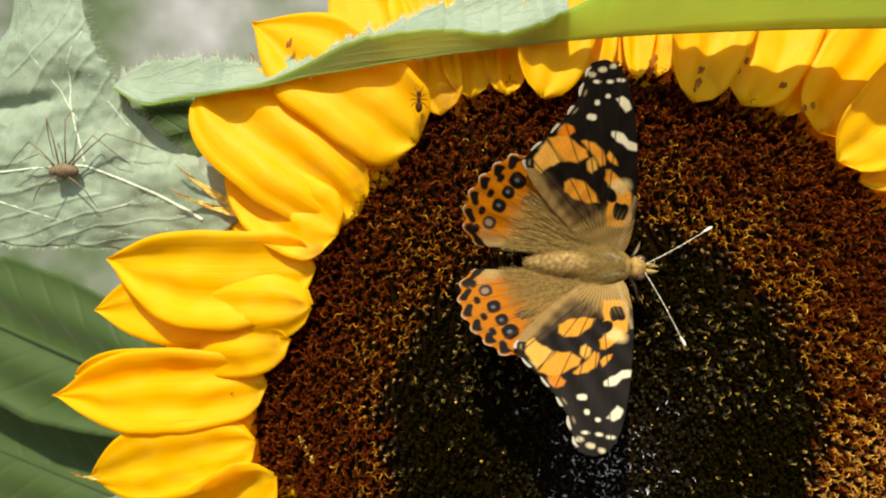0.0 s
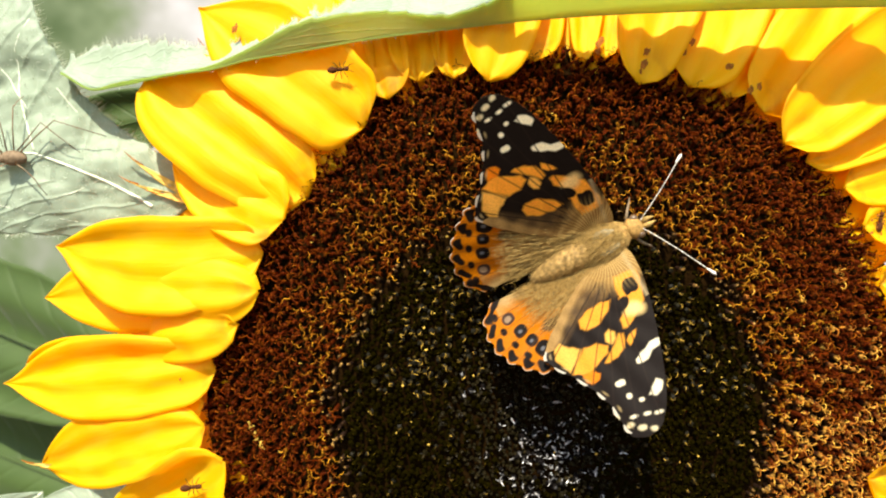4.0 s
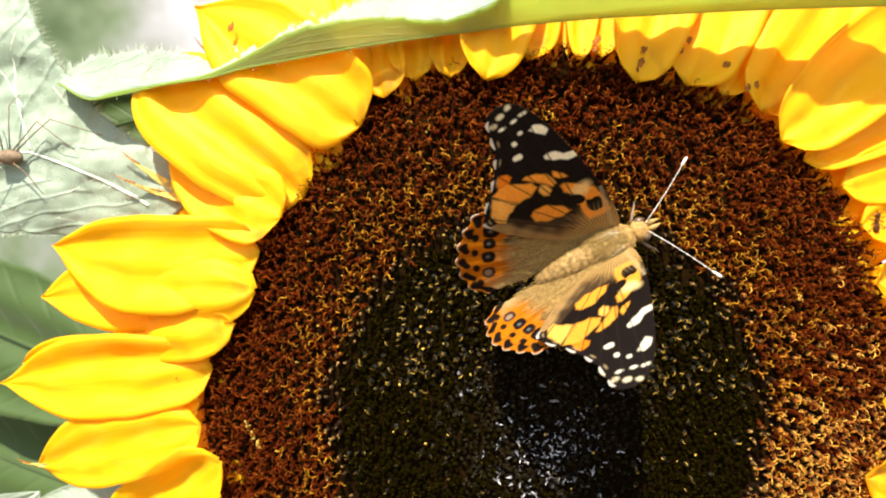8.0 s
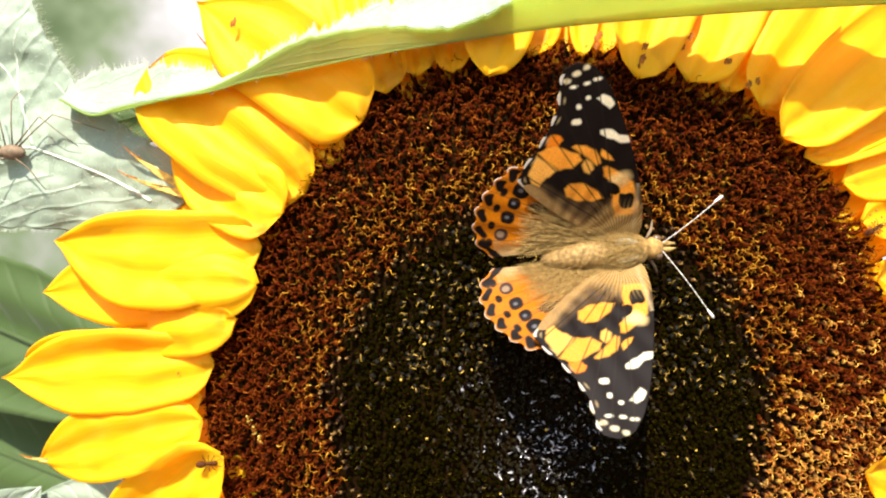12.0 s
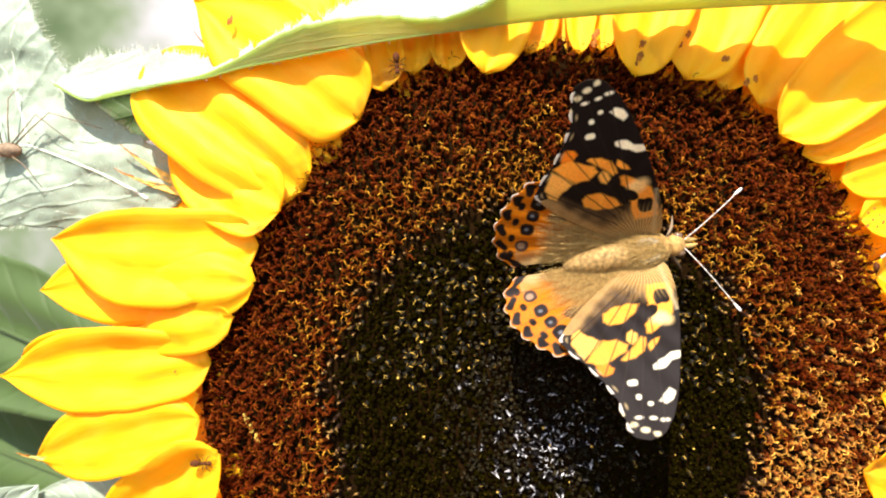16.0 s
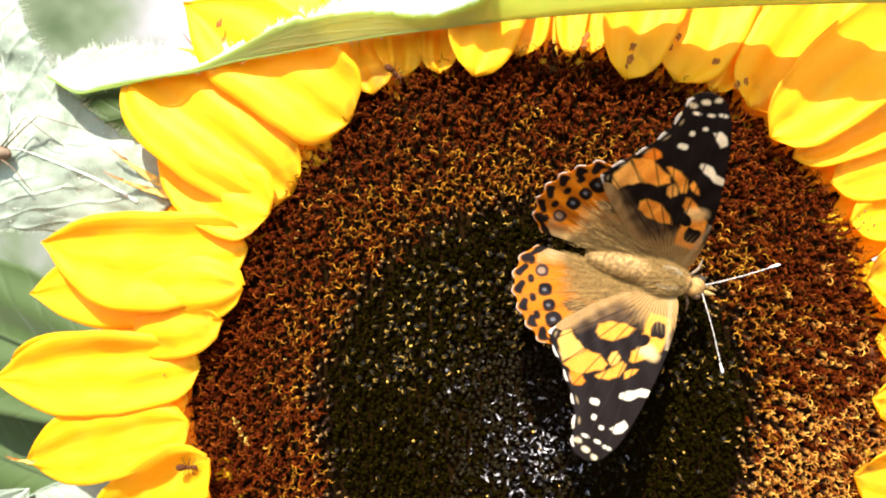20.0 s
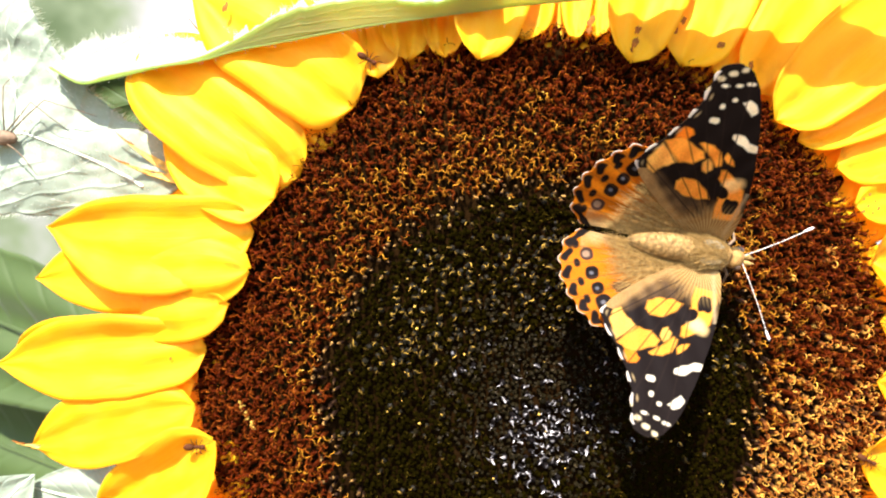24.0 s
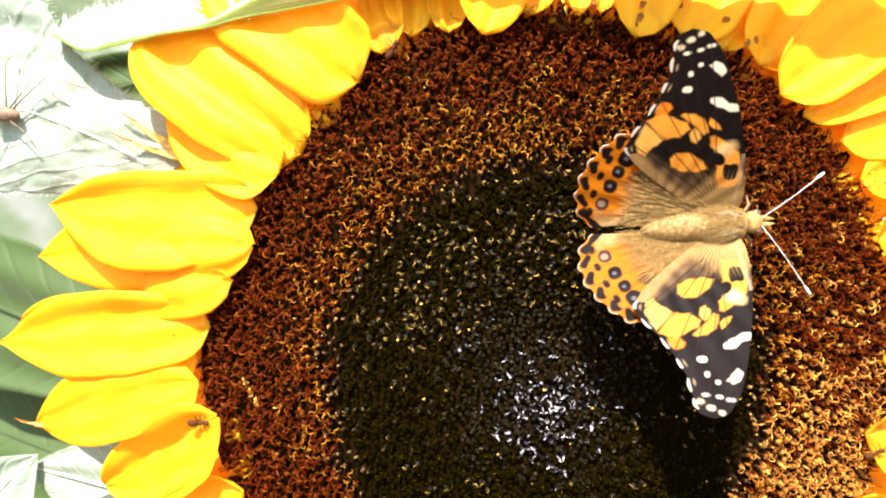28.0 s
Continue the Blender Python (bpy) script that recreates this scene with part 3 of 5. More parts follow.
def floret_golden(rng):
    ps = [tube([(0, 0, -0.6), (0, 0, 0.4), (0, 0, 0.85), (0, 0, 1.0)], (0.24, 0.30, 0.27, 0.08), 6)]
    t = rng.uniform(0, 6.28)
    for k in range(2):
        a, ln = t + 2.6 * k + rng.uniform(-0.6, 0.6), rng.uniform(0.6, 1.3)
        c, s = math.cos(a), math.sin(a)
        pts = [((0.1 + ln * u) * c - 0.16 * math.sin(u * 7) * s, (0.1 + ln * u) * s + 0.16 * math.sin(u * 7) * c, 0.95 + 0.55 * math.sin(u * 2.8)) for u in (0, 0.2, 0.4, 0.6, 0.8, 1)]
        ps.append(tube(pts, (0.07, 0.075, 0.07, 0.065, 0.06, 0.02), 3))
    ps.append(curl(t + 4.2, rng.uniform(0, 0.4), rng.uniform(1.0, 1.5), rng.uniform(0.24, 0.42), 0.065))
    return joined(*ps)


def floret_fleck(rng):
    ps = [tube([(0, 0, -0.5), (0, 0, 0.1), (0.04, 0, 0.3)], (0.36, 0.42, 0.1), 5)]
    for k in range(rng.choice((1, 2, 3))):
        a, ln = rng.uniform(0, 6.28), rng.uniform(0.5, 1.1)
        c, s = math.cos(a), math.sin(a)
        pts = [((ln * u - 0.3) * c - 0.13 * math.sin(u * 6 + k) * s, (ln * u - 0.3) * s + 0.13 * math.sin(u * 6 + k) * c, 0.4 + 0.45 * math.sin(u * 2.6)) for u in (0, 0.25, 0.5, 0.75, 1)]
        ps.append(tube(pts, (0.04, 0.065, 0.07, 0.06, 0.02), 3))
    return joined(*ps)


def floret_young(rng):
    ps = [tube([(0, 0, -0.6), (0, 0, 0.3), (0, 0, 0.7), (0, 0, 0.8)], (0.28, 0.34, 0.26, 0.05), 6),
          tube([(0, 0, 0.75), (0.03, 0, 0.92), (0.05, 0.03, 1.1), (0.05, 0, 1.24)], (0.08, 0.22, 0.2, 0.05), 5)]
    for k in range(2):
        a = rng.uniform(0, 6.28)
        ps.append(sliver(a, 0.08, rng.uniform(0.3, 0.5), 1.05, rng.uniform(1.1, 1.4), 0.09))
    return joined(*ps)


def floret_bud(rng):
    ps = [tube([(0, 0, -0.5), (0, 0, 0.1), (0.04, 0, 0.26), (0.06, 0.02, 0.32)], (0.42, 0.50, 0.30, 0.06), 5)]
    for k in range(rng.choice((1, 2, 3, 3))):
        a = rng.uniform(0, 6.28)
        ps.append(sliver(a, rng.uniform(-0.2, 0.2), rng.uniform(0.35, 0.85), 0.26, rng.uniform(0.4, 0.9), rng.uniform(0.045, 0.085)))
    return joined(*ps)


def floret_core(rng):
    ps = [tube([(0, 0, -0.5), (0, 0, 0.05), (0.05, 0, 0.28), (0.08, 0, 0.36)], (0.38, 0.42, 0.26, 0.04), 5)]
    for k in range(rng.choice((1, 2, 2))):
        a = rng.uniform(0, 6.28)
        ps.append(sliver(a, rng.uniform(-0.1, 0.1), rng.uniform(0.35, 0.8), 0.2, rng.uniform(0.5, 1.0), rng.uniform(0.055, 0.12)))
    return joined(*ps)


def spiral(r0, r1, gap, first):
    """Seats on a phyllotaxis spiral between two radii."""
    n = int(math.pi * (r1 * r1 - r0 * r0) / (gap * gap))
    k = np.arange(n) + 0.5
    r = np.sqrt(r0 * r0 + k * gap * gap / math.pi)
    return np.stack([r, (k + first) * 2.39996323], 1), first + n


def seat(r, ang, rng, lean):
    """The pose of a floret in millimetres: its z axis stands out of the dome."""
    slope = (dome(r + 0.3) - dome(max(0, r - 0.3))) / 0.6
    out = Vector((math.cos(ang), 0, math.sin(ang)))
    z = (out * (slope * 0.8 + lean) + Vector((0, -1, 0))).normalized()
    z = (z + Vector((rng.uniform(-1, 1), 0, rng.uniform(-1, 1))) * 0.42).normalized()
    x = z.orthogonal().normalized()
    m = Matrix((x, z.cross(x), z)).transposed()
    m = m @ Matrix.Rotation(rng.uniform(0, 6.28), 3, "Z")
    p = DISC + out * (r + rng.uniform(-0.3, 0.3)) + Vector((rng.uniform(-0.2, 0.2), dome(r) + 0.45 + rng.uniform(-0.35, 0.25), rng.uniform(-0.2, 0.2)))
    return p, m, rng.uniform(0.72, 1.25)


def floret_field(name, label, maker, material, seats, lean, seed, chosen, size=1.0):
    """Those chosen by their place on the disc become parts of their own, the others one joined field."""
    rng = random.Random(seed)
    kinds = [maker(rng) for _ in range(7)]
    meshes = []
    for v, f in kinds:
        me = bpy.data.meshes.new(name)
        me.from_pydata([tuple(c * MM for c in p) for p in v], [], f)
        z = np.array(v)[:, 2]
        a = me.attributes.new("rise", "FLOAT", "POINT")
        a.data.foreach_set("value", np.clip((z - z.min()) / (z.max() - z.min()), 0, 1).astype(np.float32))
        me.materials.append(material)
        meshes.append(me)
    vs, fs, rise, o = [], [], [], 0
    for i, (r, ang) in enumerate(seats):
        p, m, s = seat(r, ang, rng, lean)
        s *= size
        k = rng.randrange(7)
        if chosen(r, math.degrees(ang) % 360, i):
            ob = new("floret", meshes[k])
            ob.parent = disc
            ob.matrix_basis = Matrix.Translation(p * MM) @ m.to_4x4() @ Matrix.Scale(s, 4)
            continue
        v = np.array(kinds[k][0])
        rise.append((v[:, 2] - v[:, 2].min()) / (v[:, 2].max() - v[:, 2].min()))
        vs.append(v @ np.array(m).T * s + np.array(p))
        fs += [tuple(q + o for q in f) for f in kinds[k][1]]
        o += len(v)
    ob = mesh_ob(name, np.concatenate(vs), fs, material, disc, label, smooth=False, attrs=[("rise", "FLOAT", np.concatenate(rise))])
    tagged(ob, kind="stuff")


def florets():
    fine, n = spiral(0, 37.0, 0.80, 0)
    wide, n = spiral(24.0, R_RIM + 2.4, 1.12, n)
    chance = np.random.RandomState(4)

    def ripeness(seats):
        """Distance from the middle of the unopened florets, which lies a little below the disc's."""
        return np.hypot(seats[:, 0] * np.cos(seats[:, 1]) + 2, seats[:, 0] * np.sin(seats[:, 1]) + 4) + chance.uniform(-1.8, 1.8, len(seats))

    bulge = np.degrees(wide[:, 1]) % 360 - 188
    wide = wide[wide[:, 0] < R_RIM - 0.2 + 2.4 * np.exp(-(bulge / 17) ** 2)]
    q = ripeness(fine)
    inner = fine[q < R_CLOSED]
    q = ripeness(wide)
    wide, q = wide[q > R_CLOSED], q[q > R_CLOSED]
    pale = q + chance.uniform(-1.5, 0, len(q)) < R_CLOSED + 1.2
    young, opened, q = wide[pale], wide[~pale], q[~pale]
    dark = chance.rand(len(inner)) > (ripeness(inner) - 7) / 11
    core, bud = inner[dark], inner[~dark]
    # white-tipped scales gather where the sun's glint is painted, below the middle
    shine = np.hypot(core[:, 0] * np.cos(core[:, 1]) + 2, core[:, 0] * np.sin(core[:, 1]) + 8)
    glinting = chance.rand(len(core)) < 0.75 * np.exp(-(shine / 6.2) ** 2) + 0.03
    upper = np.sin(bud[:, 1]) * bud[:, 0]
    fleck = chance.rand(len(bud)) < np.where(upper > 0, 0.32, 0.04) * np.clip((ripeness(bud) - 6) / 7, 0, 1) * np.clip((30 - ripeness(bud)) / 6, 0.3, 1)
    floret_field("floret_bed", "scattered golden flecks of opening florets", floret_fleck, FLECK, bud[fleck], 0.0, 8, lambda r, a, i: False)
    bud = bud[~fleck]
    floret_field("floret_bed", "tiny glossy black florets in the middle of the disc", floret_core, CORE, core[~glinting], 0.0, 1, lambda r, a, i: False, 0.8)
    floret_field("floret_bed", "tiny black florets with sun glints painted as white scale tips", floret_core, GLINT, core[glinting], 0.0, 6, lambda r, a, i: False)
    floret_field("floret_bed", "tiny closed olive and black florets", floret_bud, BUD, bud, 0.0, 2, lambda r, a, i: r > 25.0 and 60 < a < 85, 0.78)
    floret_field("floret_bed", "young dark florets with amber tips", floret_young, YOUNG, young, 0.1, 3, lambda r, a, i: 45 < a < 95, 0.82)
    deg = np.degrees(opened[:, 1]) % 360
    side = (deg + 32 + 180) % 360 - 180          # 0 where the loose pollen is thickest
    ripe = chance.rand(len(deg)) < 0.95 * np.exp(-(side / 30) ** 2) * np.clip((q - 29) / 6, 0.3, 1)
    golden = ~ripe & (q + 2.0 * np.sin(deg * 0.31) + chance.uniform(-6, 4, len(deg)) < np.interp(deg, (80, 110, 140, 175, 360), (37.5, 39.5, 38.0, 33.5, 35.0)))
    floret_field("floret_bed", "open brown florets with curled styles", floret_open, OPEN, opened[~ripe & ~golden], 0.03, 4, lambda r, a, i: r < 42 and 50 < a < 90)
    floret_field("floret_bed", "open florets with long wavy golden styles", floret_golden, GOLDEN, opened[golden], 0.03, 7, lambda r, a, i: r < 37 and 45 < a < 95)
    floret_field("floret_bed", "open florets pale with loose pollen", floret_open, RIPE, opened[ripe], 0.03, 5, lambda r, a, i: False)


def pollen():
    rng = random.Random(8)
    ps = []
    for i in range(150):
        r, a = math.sqrt(rng.uniform(0.0, 1)) * 46, rng.uniform(0, 6.28)
        p, m, s = seat(r, a, rng, 0)
        c = p + Vector((0, -0.9, 0))
        q = blob(c, [rng.uniform(0.04, 0.22) for _ in range(3)], (rng.uniform(0, 90), 0, rng.uniform(0, 90)), 6, 4, wobble=0.9)
        ps.append(q)
    for i in range(16):                      # a few larger pale crumbs near the rim
        c = Vector((-28.66, -1.4, -25.61)).lerp(Vector((-26.52, -1.4, -28.91)), i / 15) + Vector((rng.uniform(-0.5, 0.5), rng.uniform(-0.3, 0.2), rng.uniform(-0.4, 0.4)))
        ps.append(blob(c, [rng.uniform(0.12, 0.34) for _ in range(3)], (rng.uniform(0, 90), 0, rng.uniform(0, 90)), 7, 5, wobble=0.7))
    v, f = joined(*ps)
    tagged(mesh_ob("pollen", v, f, POLLEN, disc, "scattered yellow pollen crumbs"), kind="stuff")


florets()
pollen()
blemishes()

# ---- the butterfly: x forwards, y to its left, z up from its back; millimetres ----
SPAN = 0.95
BLACK, CREAM = (0.010, 0.006, 0.004), (0.88, 0.80, 0.56)
TAWNY = (0.30, 0.165, 0.045)


def paint(col, mask, tint):
    m = np.clip(mask, 0, 1)[:, None]
    col[:] = col * (1 - m) + np.array(tint) * m


def ragged(x, y, scale, seed):
    """Cheap smooth wobble for the edges of markings."""
    return (np.sin(x * scale + seed) * np.cos(y * scale * 1.3 + seed * 2.1) + 0.6 * np.sin(x * scale * 2.7 + y * scale * 2.1 + seed * 3.3)) / 1.6


def spot(x, y, cx, cy, rx, ry, turn=0, soft=0.14, rough=0.10, power=2.4):
    a = radians(turn)
    u, v = (x - cx) * math.cos(a) + (y - cy) * math.sin(a), -(x - cx) * math.sin(a) + (y - cy) * math.cos(a)
    d = (np.abs(u / rx) ** power + np.abs(v / ry) ** power) ** (1 / power) + rough * ragged(x, y, 1.7, cx + cy)
    return (1 - d) / soft * min(rx, ry) * 0.8 + 0.5


def patch(x, y, corners, soft):
    """An angular marking with slightly ragged edges."""
    inside, dist = np.zeros(len(x), dtype=bool), np.full(len(x), 1e9)
    px, py = x + 0.10 * ragged(x, y, 2.2, corners[0][0]), y + 0.10 * ragged(y, x, 2.0, corners[0][1])
    for (ax, ay), (bx, by) in zip(corners, corners[1:] + corners[:1]):
        t = np.clip(((px - ax) * (bx - ax) + (py - ay) * (by - ay)) / ((bx - ax) ** 2 + (by - ay) ** 2), 0, 1)
        dist = np.minimum(dist, np.hypot(px - ax - t * (bx - ax), py - ay - t * (by - ay)))
        inside ^= ((ay > py) != (by > py)) & (px < (bx - ax) * (py - ay) / (by - ay + 1e-9) + ax)
    return np.where(inside, dist, -dist) / soft + 0.5


def vein(x, y, x0, y0, x1, y1, w, bow=0.0):
    dx, dy = x1 - x0, y1 - y0
    ln = math.hypot(dx, dy)
    t = ((x - x0) * dx + (y - y0) * dy) / ln ** 2
    d = np.abs((x - x0) * dy / ln - (y - y0) * dx / ln + bow * 4 * t * (1 - t))
    return np.where((t > 0) & (t < 1), 1 - d / w, 0)


def forewing_colours(x, y, back):
    """Markings of the upper side; back is the distance from the hind edge."""
    col = np.tile(np.array(BLACK), (len(x), 1))
    r = np.hypot(x, y)
    dusk = 11.0 - y - 0.45 * (x + 8) + 1.2 * ragged(x, y, 0.9, 1)
    paint(col, dusk / 2.5, (0.10, 0.058, 0.024))
    paint(col, (8.2 - r + 1.2 * ragged(x, y, 1.1, 2)) / 2.6, TAWNY)
    paint(col, (2.6 - back + 0.8 * ragged(x, y, 1.3, 3)) / 1.8 * (y < 12.5), (0.40, 0.24, 0.08))
    # the markings lie further out towards the hind edge
    ym = y - 2.3 * np.clip((y - 3) / 5, 0, 1) * np.clip((24.5 - y) / 10, 0, 1) * np.clip((2.2 - x) / 5, 0.35, 1)
    band, gold = (0.86, 0.36, 0.035), (0.88, 0.46, 0.08)
    # the cell bar, the ring near the front edge, the band across the middle and the white marks of the tip
    paint(col, patch(x, ym, ((-7.34, 7.25), (-6.33, 6.47), (-4.1, 5.76), (-2.45, 6.03), (-3.02, 7.0), (-4.77, 8.73), (-6.65, 9.12), (-7.5, 8.57)), 0.3), band)
    paint(col, patch(x, ym, ((-1.18, 4.43), (2.01, 4.62), (2.15, 5.96), (1.62, 9.1), (0.22, 10.53), (-1.4, 11.27), (-2.12, 10.89), (-2.11, 9.56), (-0.93, 8.62), (-1.46, 6.75)), 0.3), band)
    paint(col, spot(x, ym, 0.1, 9.6, 1.5, 0.95, 35, soft=0.5) * 0.8, (0.90, 0.64, 0.25))
    paint(col, spot(x, ym, 0.56, 6.47, 1.05, 1.1, 0, rough=0.14), BLACK)
    paint(col, spot(x, ym, -1.2, 7.88, 1.0, 0.95, 0, rough=0.14), BLACK)
    paint(col, patch(x, ym, ((-4.67, 10.41), (-4.0, 9.95), (-3.32, 10.65), (-3.59, 11.64), (-4.27, 12.2), (-4.81, 11.57)), 0.3), gold)
    paint(col, patch(x, ym, ((-11.99, 11.49), (-11.62, 10.17), (-10.84, 9.55), (-9.88, 10.44), (-8.15, 11.38), (-9.36, 12.98), (-10.52, 14.41), (-11.36, 12.53)), 0.3), gold)
    paint(col, patch(x, ym, ((-10.34, 14.76), (-9.37, 13.04), (-7.85, 11.39), (-6.01, 11.33), (-4.74, 12.24), (-5.01, 13.23), (-6.52, 14.31), (-7.73, 15.41), (-8.95, 15.41)), 0.3), band)
    paint(col, patch(x, ym, ((-9.01, 15.4), (-7.57, 15.35), (-6.9, 16.13), (-7.15, 16.95), (-8.28, 17.38), (-8.96, 16.68)), 0.3), (0.82, 0.24, 0.01))
    paint(col, patch(x, ym, ((-5.8, 14.69), (-5.07, 13.73), (-3.63, 11.97), (-2.9, 11.01), (-2.34, 11.38), (-2.73, 13.36), (-3.94, 14.46), (-5.22, 14.89)), 0.3), band)
    paint(col, patch(x, ym, ((-2.33, 12.55), (-1.83, 12.24), (-0.59, 12.15), (-0.83, 12.8), (-2.0, 13.67)), 0.25), band)
    paint(col, patch(x, ym, ((-2.0, 16.2), (-1.2, 15.6), (-0.3, 15.5), (0.45, 15.0), (1.7, 15.0), (1.45, 15.95), (0.3, 16.4), (-0.4, 17.0), (-1.3, 17.1), (-1.95, 16.8)), 0.22), CREAM)
    paint(col, patch(x, ym, ((-1.9, 21.9), (-0.4, 20.1), (0.2, 20.7), (-0.2, 22.0), (-1.1, 22.4)), 0.22), CREAM)
    for cx, cy, rx, ry in ((-4.6, 18.6, 0.42, 0.52), (-5.05, 18.75, 0.4, 0.46), (-4.3, 21.0, 0.36, 0.44), (-2.97, 22.1, 0.35, 0.35),
                           (-4.55, 24.3, 0.5, 0.24), (-2.87, 24.4, 0.44, 0.26), (-1.48, 24.7, 0.5, 0.22)):
        paint(col, spot(x, ym, cx, cy, rx, ry, 0, rough=0.14), CREAM)
    for cx, cy, rx, ry in ((-6.7, 23.7, 0.4, 0.4), (-5.28, 25.2, 0.6, 0.36), (-3.97, 25.9, 0.5, 0.36), (-2.7, 26.4, 0.45, 0.34)):
        paint(col, spot(x, ym, cx, cy, rx, ry, 0, rough=0.3) * 0.85, (0.70, 0.60, 0.36))
    # veins, then the pale chequered fringe of the hind edge
    for x1, y1 in ((-12, 13.5), (-10.3, 16.5), (-8.4, 19.2), (-6.6, 22.5), (-4.4, 25.6), (-1.5, 25.8)):
        paint(col, 0.95 * vein(x, y, -1.0 + 0.2 * x1, 1.5 + 0.25 * y1, x1, y1, 0.15), (0.02, 0.012, 0.008))
    paint(col, 0.8 * vein(x, y, 1.0, 1.0, 2.3, 9.5, 0.5), (0.46, 0.36, 0.19))
    out = y > 11.8
    paint(col, np.where(out, (0.34 - back) / 0.15, 0) * (np.sin(y * 2.5 + 0.6) > 0.0), (0.66, 0.60, 0.48))
    paint(col, np.where(out, spot(back, np.mod(y, 2.4), 0.8, 1.2, 0.17, 0.4, 0), 0) * 0.7, (0.40, 0.29, 0.13))
    fur = np.sin(np.arctan2(x + 1, y) * 70 + 1.5 * np.sin(r * 1.2)) * 0.5 + 0.5
    paint(col, (7.8 - r) / 3 * fur * 0.6, (0.62, 0.42, 0.15))
    return col


def hindwing_colours(r, a, edge):
    """r: from the hinge; a: degrees round it; edge: distance from the scalloped margin."""
    x, y = r * np.cos(np.radians(a)), r * np.sin(np.radians(a))
    col = np.tile(np.array((0.60, 0.185, 0.003)), (len(r), 1))
    fold = ragged(r, a * 0.35, 0.9, 4)
    paint(col, (14.2 - r + 1.6 * fold) / 3.5, (0.48, 0.26, 0.065))
    paint(col, (11 - a + 2.5 * fold) / 7 * (r < 18.5), (0.50, 0.32, 0.12))
    paint(col, (a - 47 + 2 * fold) / 8 * (r < 15), (0.36, 0.21, 0.075))
    paint(col, spot(r, a, 13.6, 33, 1.3, 4.2, 10, rough=0.3), (0.13, 0.06, 0.02))
    paint(col, spot(r, a, 13.8, 44, 1.8, 5.0, 0, rough=0.3) * 0.8, (0.80, 0.42, 0.07))
    for k, (ra, an, s) in enumerate(((17.6, 13.5, 0.95), (17.3, 22.5, 1.0), (17.2, 30.0, 0.92), (17.2, 36.8, 1.2))):
        dx = (a - an) * 0.305
        paint(col, spot(r, dx, ra, 0, s, s * 0.95, 0, rough=0.05), BLACK if k else (0.06, 0.03, 0.02))
        paint(col, spot(r, dx, ra + 0.1, 0, s * (0.55 if k == 0 else 0.3), s * (0.5 if k == 0 else 0.25), 0, rough=0.1) * 0.8,
              (0.36, 0.24, 0.14) if k == 0 else (0.16, 0.16, 0.17))
    for an in (9.5, 17.5, 25.5, 33, 40):
        paint(col, spot(r, (a - an) * 0.33, 19.2, 0, 0.45, 0.62, 0), BLACK)
    for an in (3.5, 8.5, 14, 21, 28, 35, 41.5, 47):
        paint(col, spot(edge, (a - an) * 0.36, 0.95, 0, 0.62, 0.95 if an > 5 else 1.4, 0), BLACK)
    paint(col, (0.15 - edge) / 0.08 * (np.cos(np.radians((a - 2) * 360 / 6.8)) > -0.3), (0.70, 0.64, 0.52))
    for an in (10.5, 17.5, 24.5, 31.5, 38.5, 45):
        paint(col, 0.65 * np.where(r > 5, 1 - np.abs((a - an) * np.radians(1) * r) / 0.11, 0), (0.10, 0.045, 0.018))
    fur = np.sin(a * 3.1 + 2 * np.sin(r * 0.8)) * 0.5 + 0.5
    paint(col, (15.0 - r) / 5 * fur * 0.65, (0.66, 0.44, 0.15))
    paint(col, (8 - a) / 6 * fur * (r < 17) * 0.6, (0.66, 0.49, 0.22))
    return col


def wing_sheet(nu, nv, place, colours):
    """A wing as a thin closed sheet with a dark underside. place(s, t) gives x, y, z arrays."""
    s, t = np.meshgrid(np.linspace(0, 1, nu + 1), np.linspace(0, 1, nv + 1), indexing="ij")
    s, t = s.ravel(), t.ravel()
    x, y, z = place(s, t)
    col = colours(s, t, x, y)
    top = np.stack([x, y, z + 0.05], 1) * np.array((SPAN, SPAN, 1))
    low = np.stack([x, y, z - 0.05], 1) * np.array((SPAN, SPAN, 1))
    m, k = nv + 1, len(x)
    faces = []
    for i in range(nu):
        for j in range(nv):
            q = (i * m + j, (i + 1) * m + j, (i + 1) * m + j + 1, i * m + j + 1)
            faces.append(q)
            faces.append(tuple(p + k for p in q[::-1]))
    rim = [i * m for i in range(nu + 1)] + [nu * m + j for j in range(1, nv + 1)] + [i * m + nv for i in range(nu - 1, -1, -1)] + list(range(nv - 1, 0, -1))
    for a, b in zip(rim, rim[1:] + rim[:1]):
        faces.append((b, a, a + k, b + k))
    under = np.clip(col * 1.05 + np.array((0.05, 0.035, 0.015)), 0, 0.95)
    rgba = np.concatenate([np.concatenate([col, under]), np.ones((2 * k, 1))], 1)
    return np.concatenate([top, low]), faces, rgba


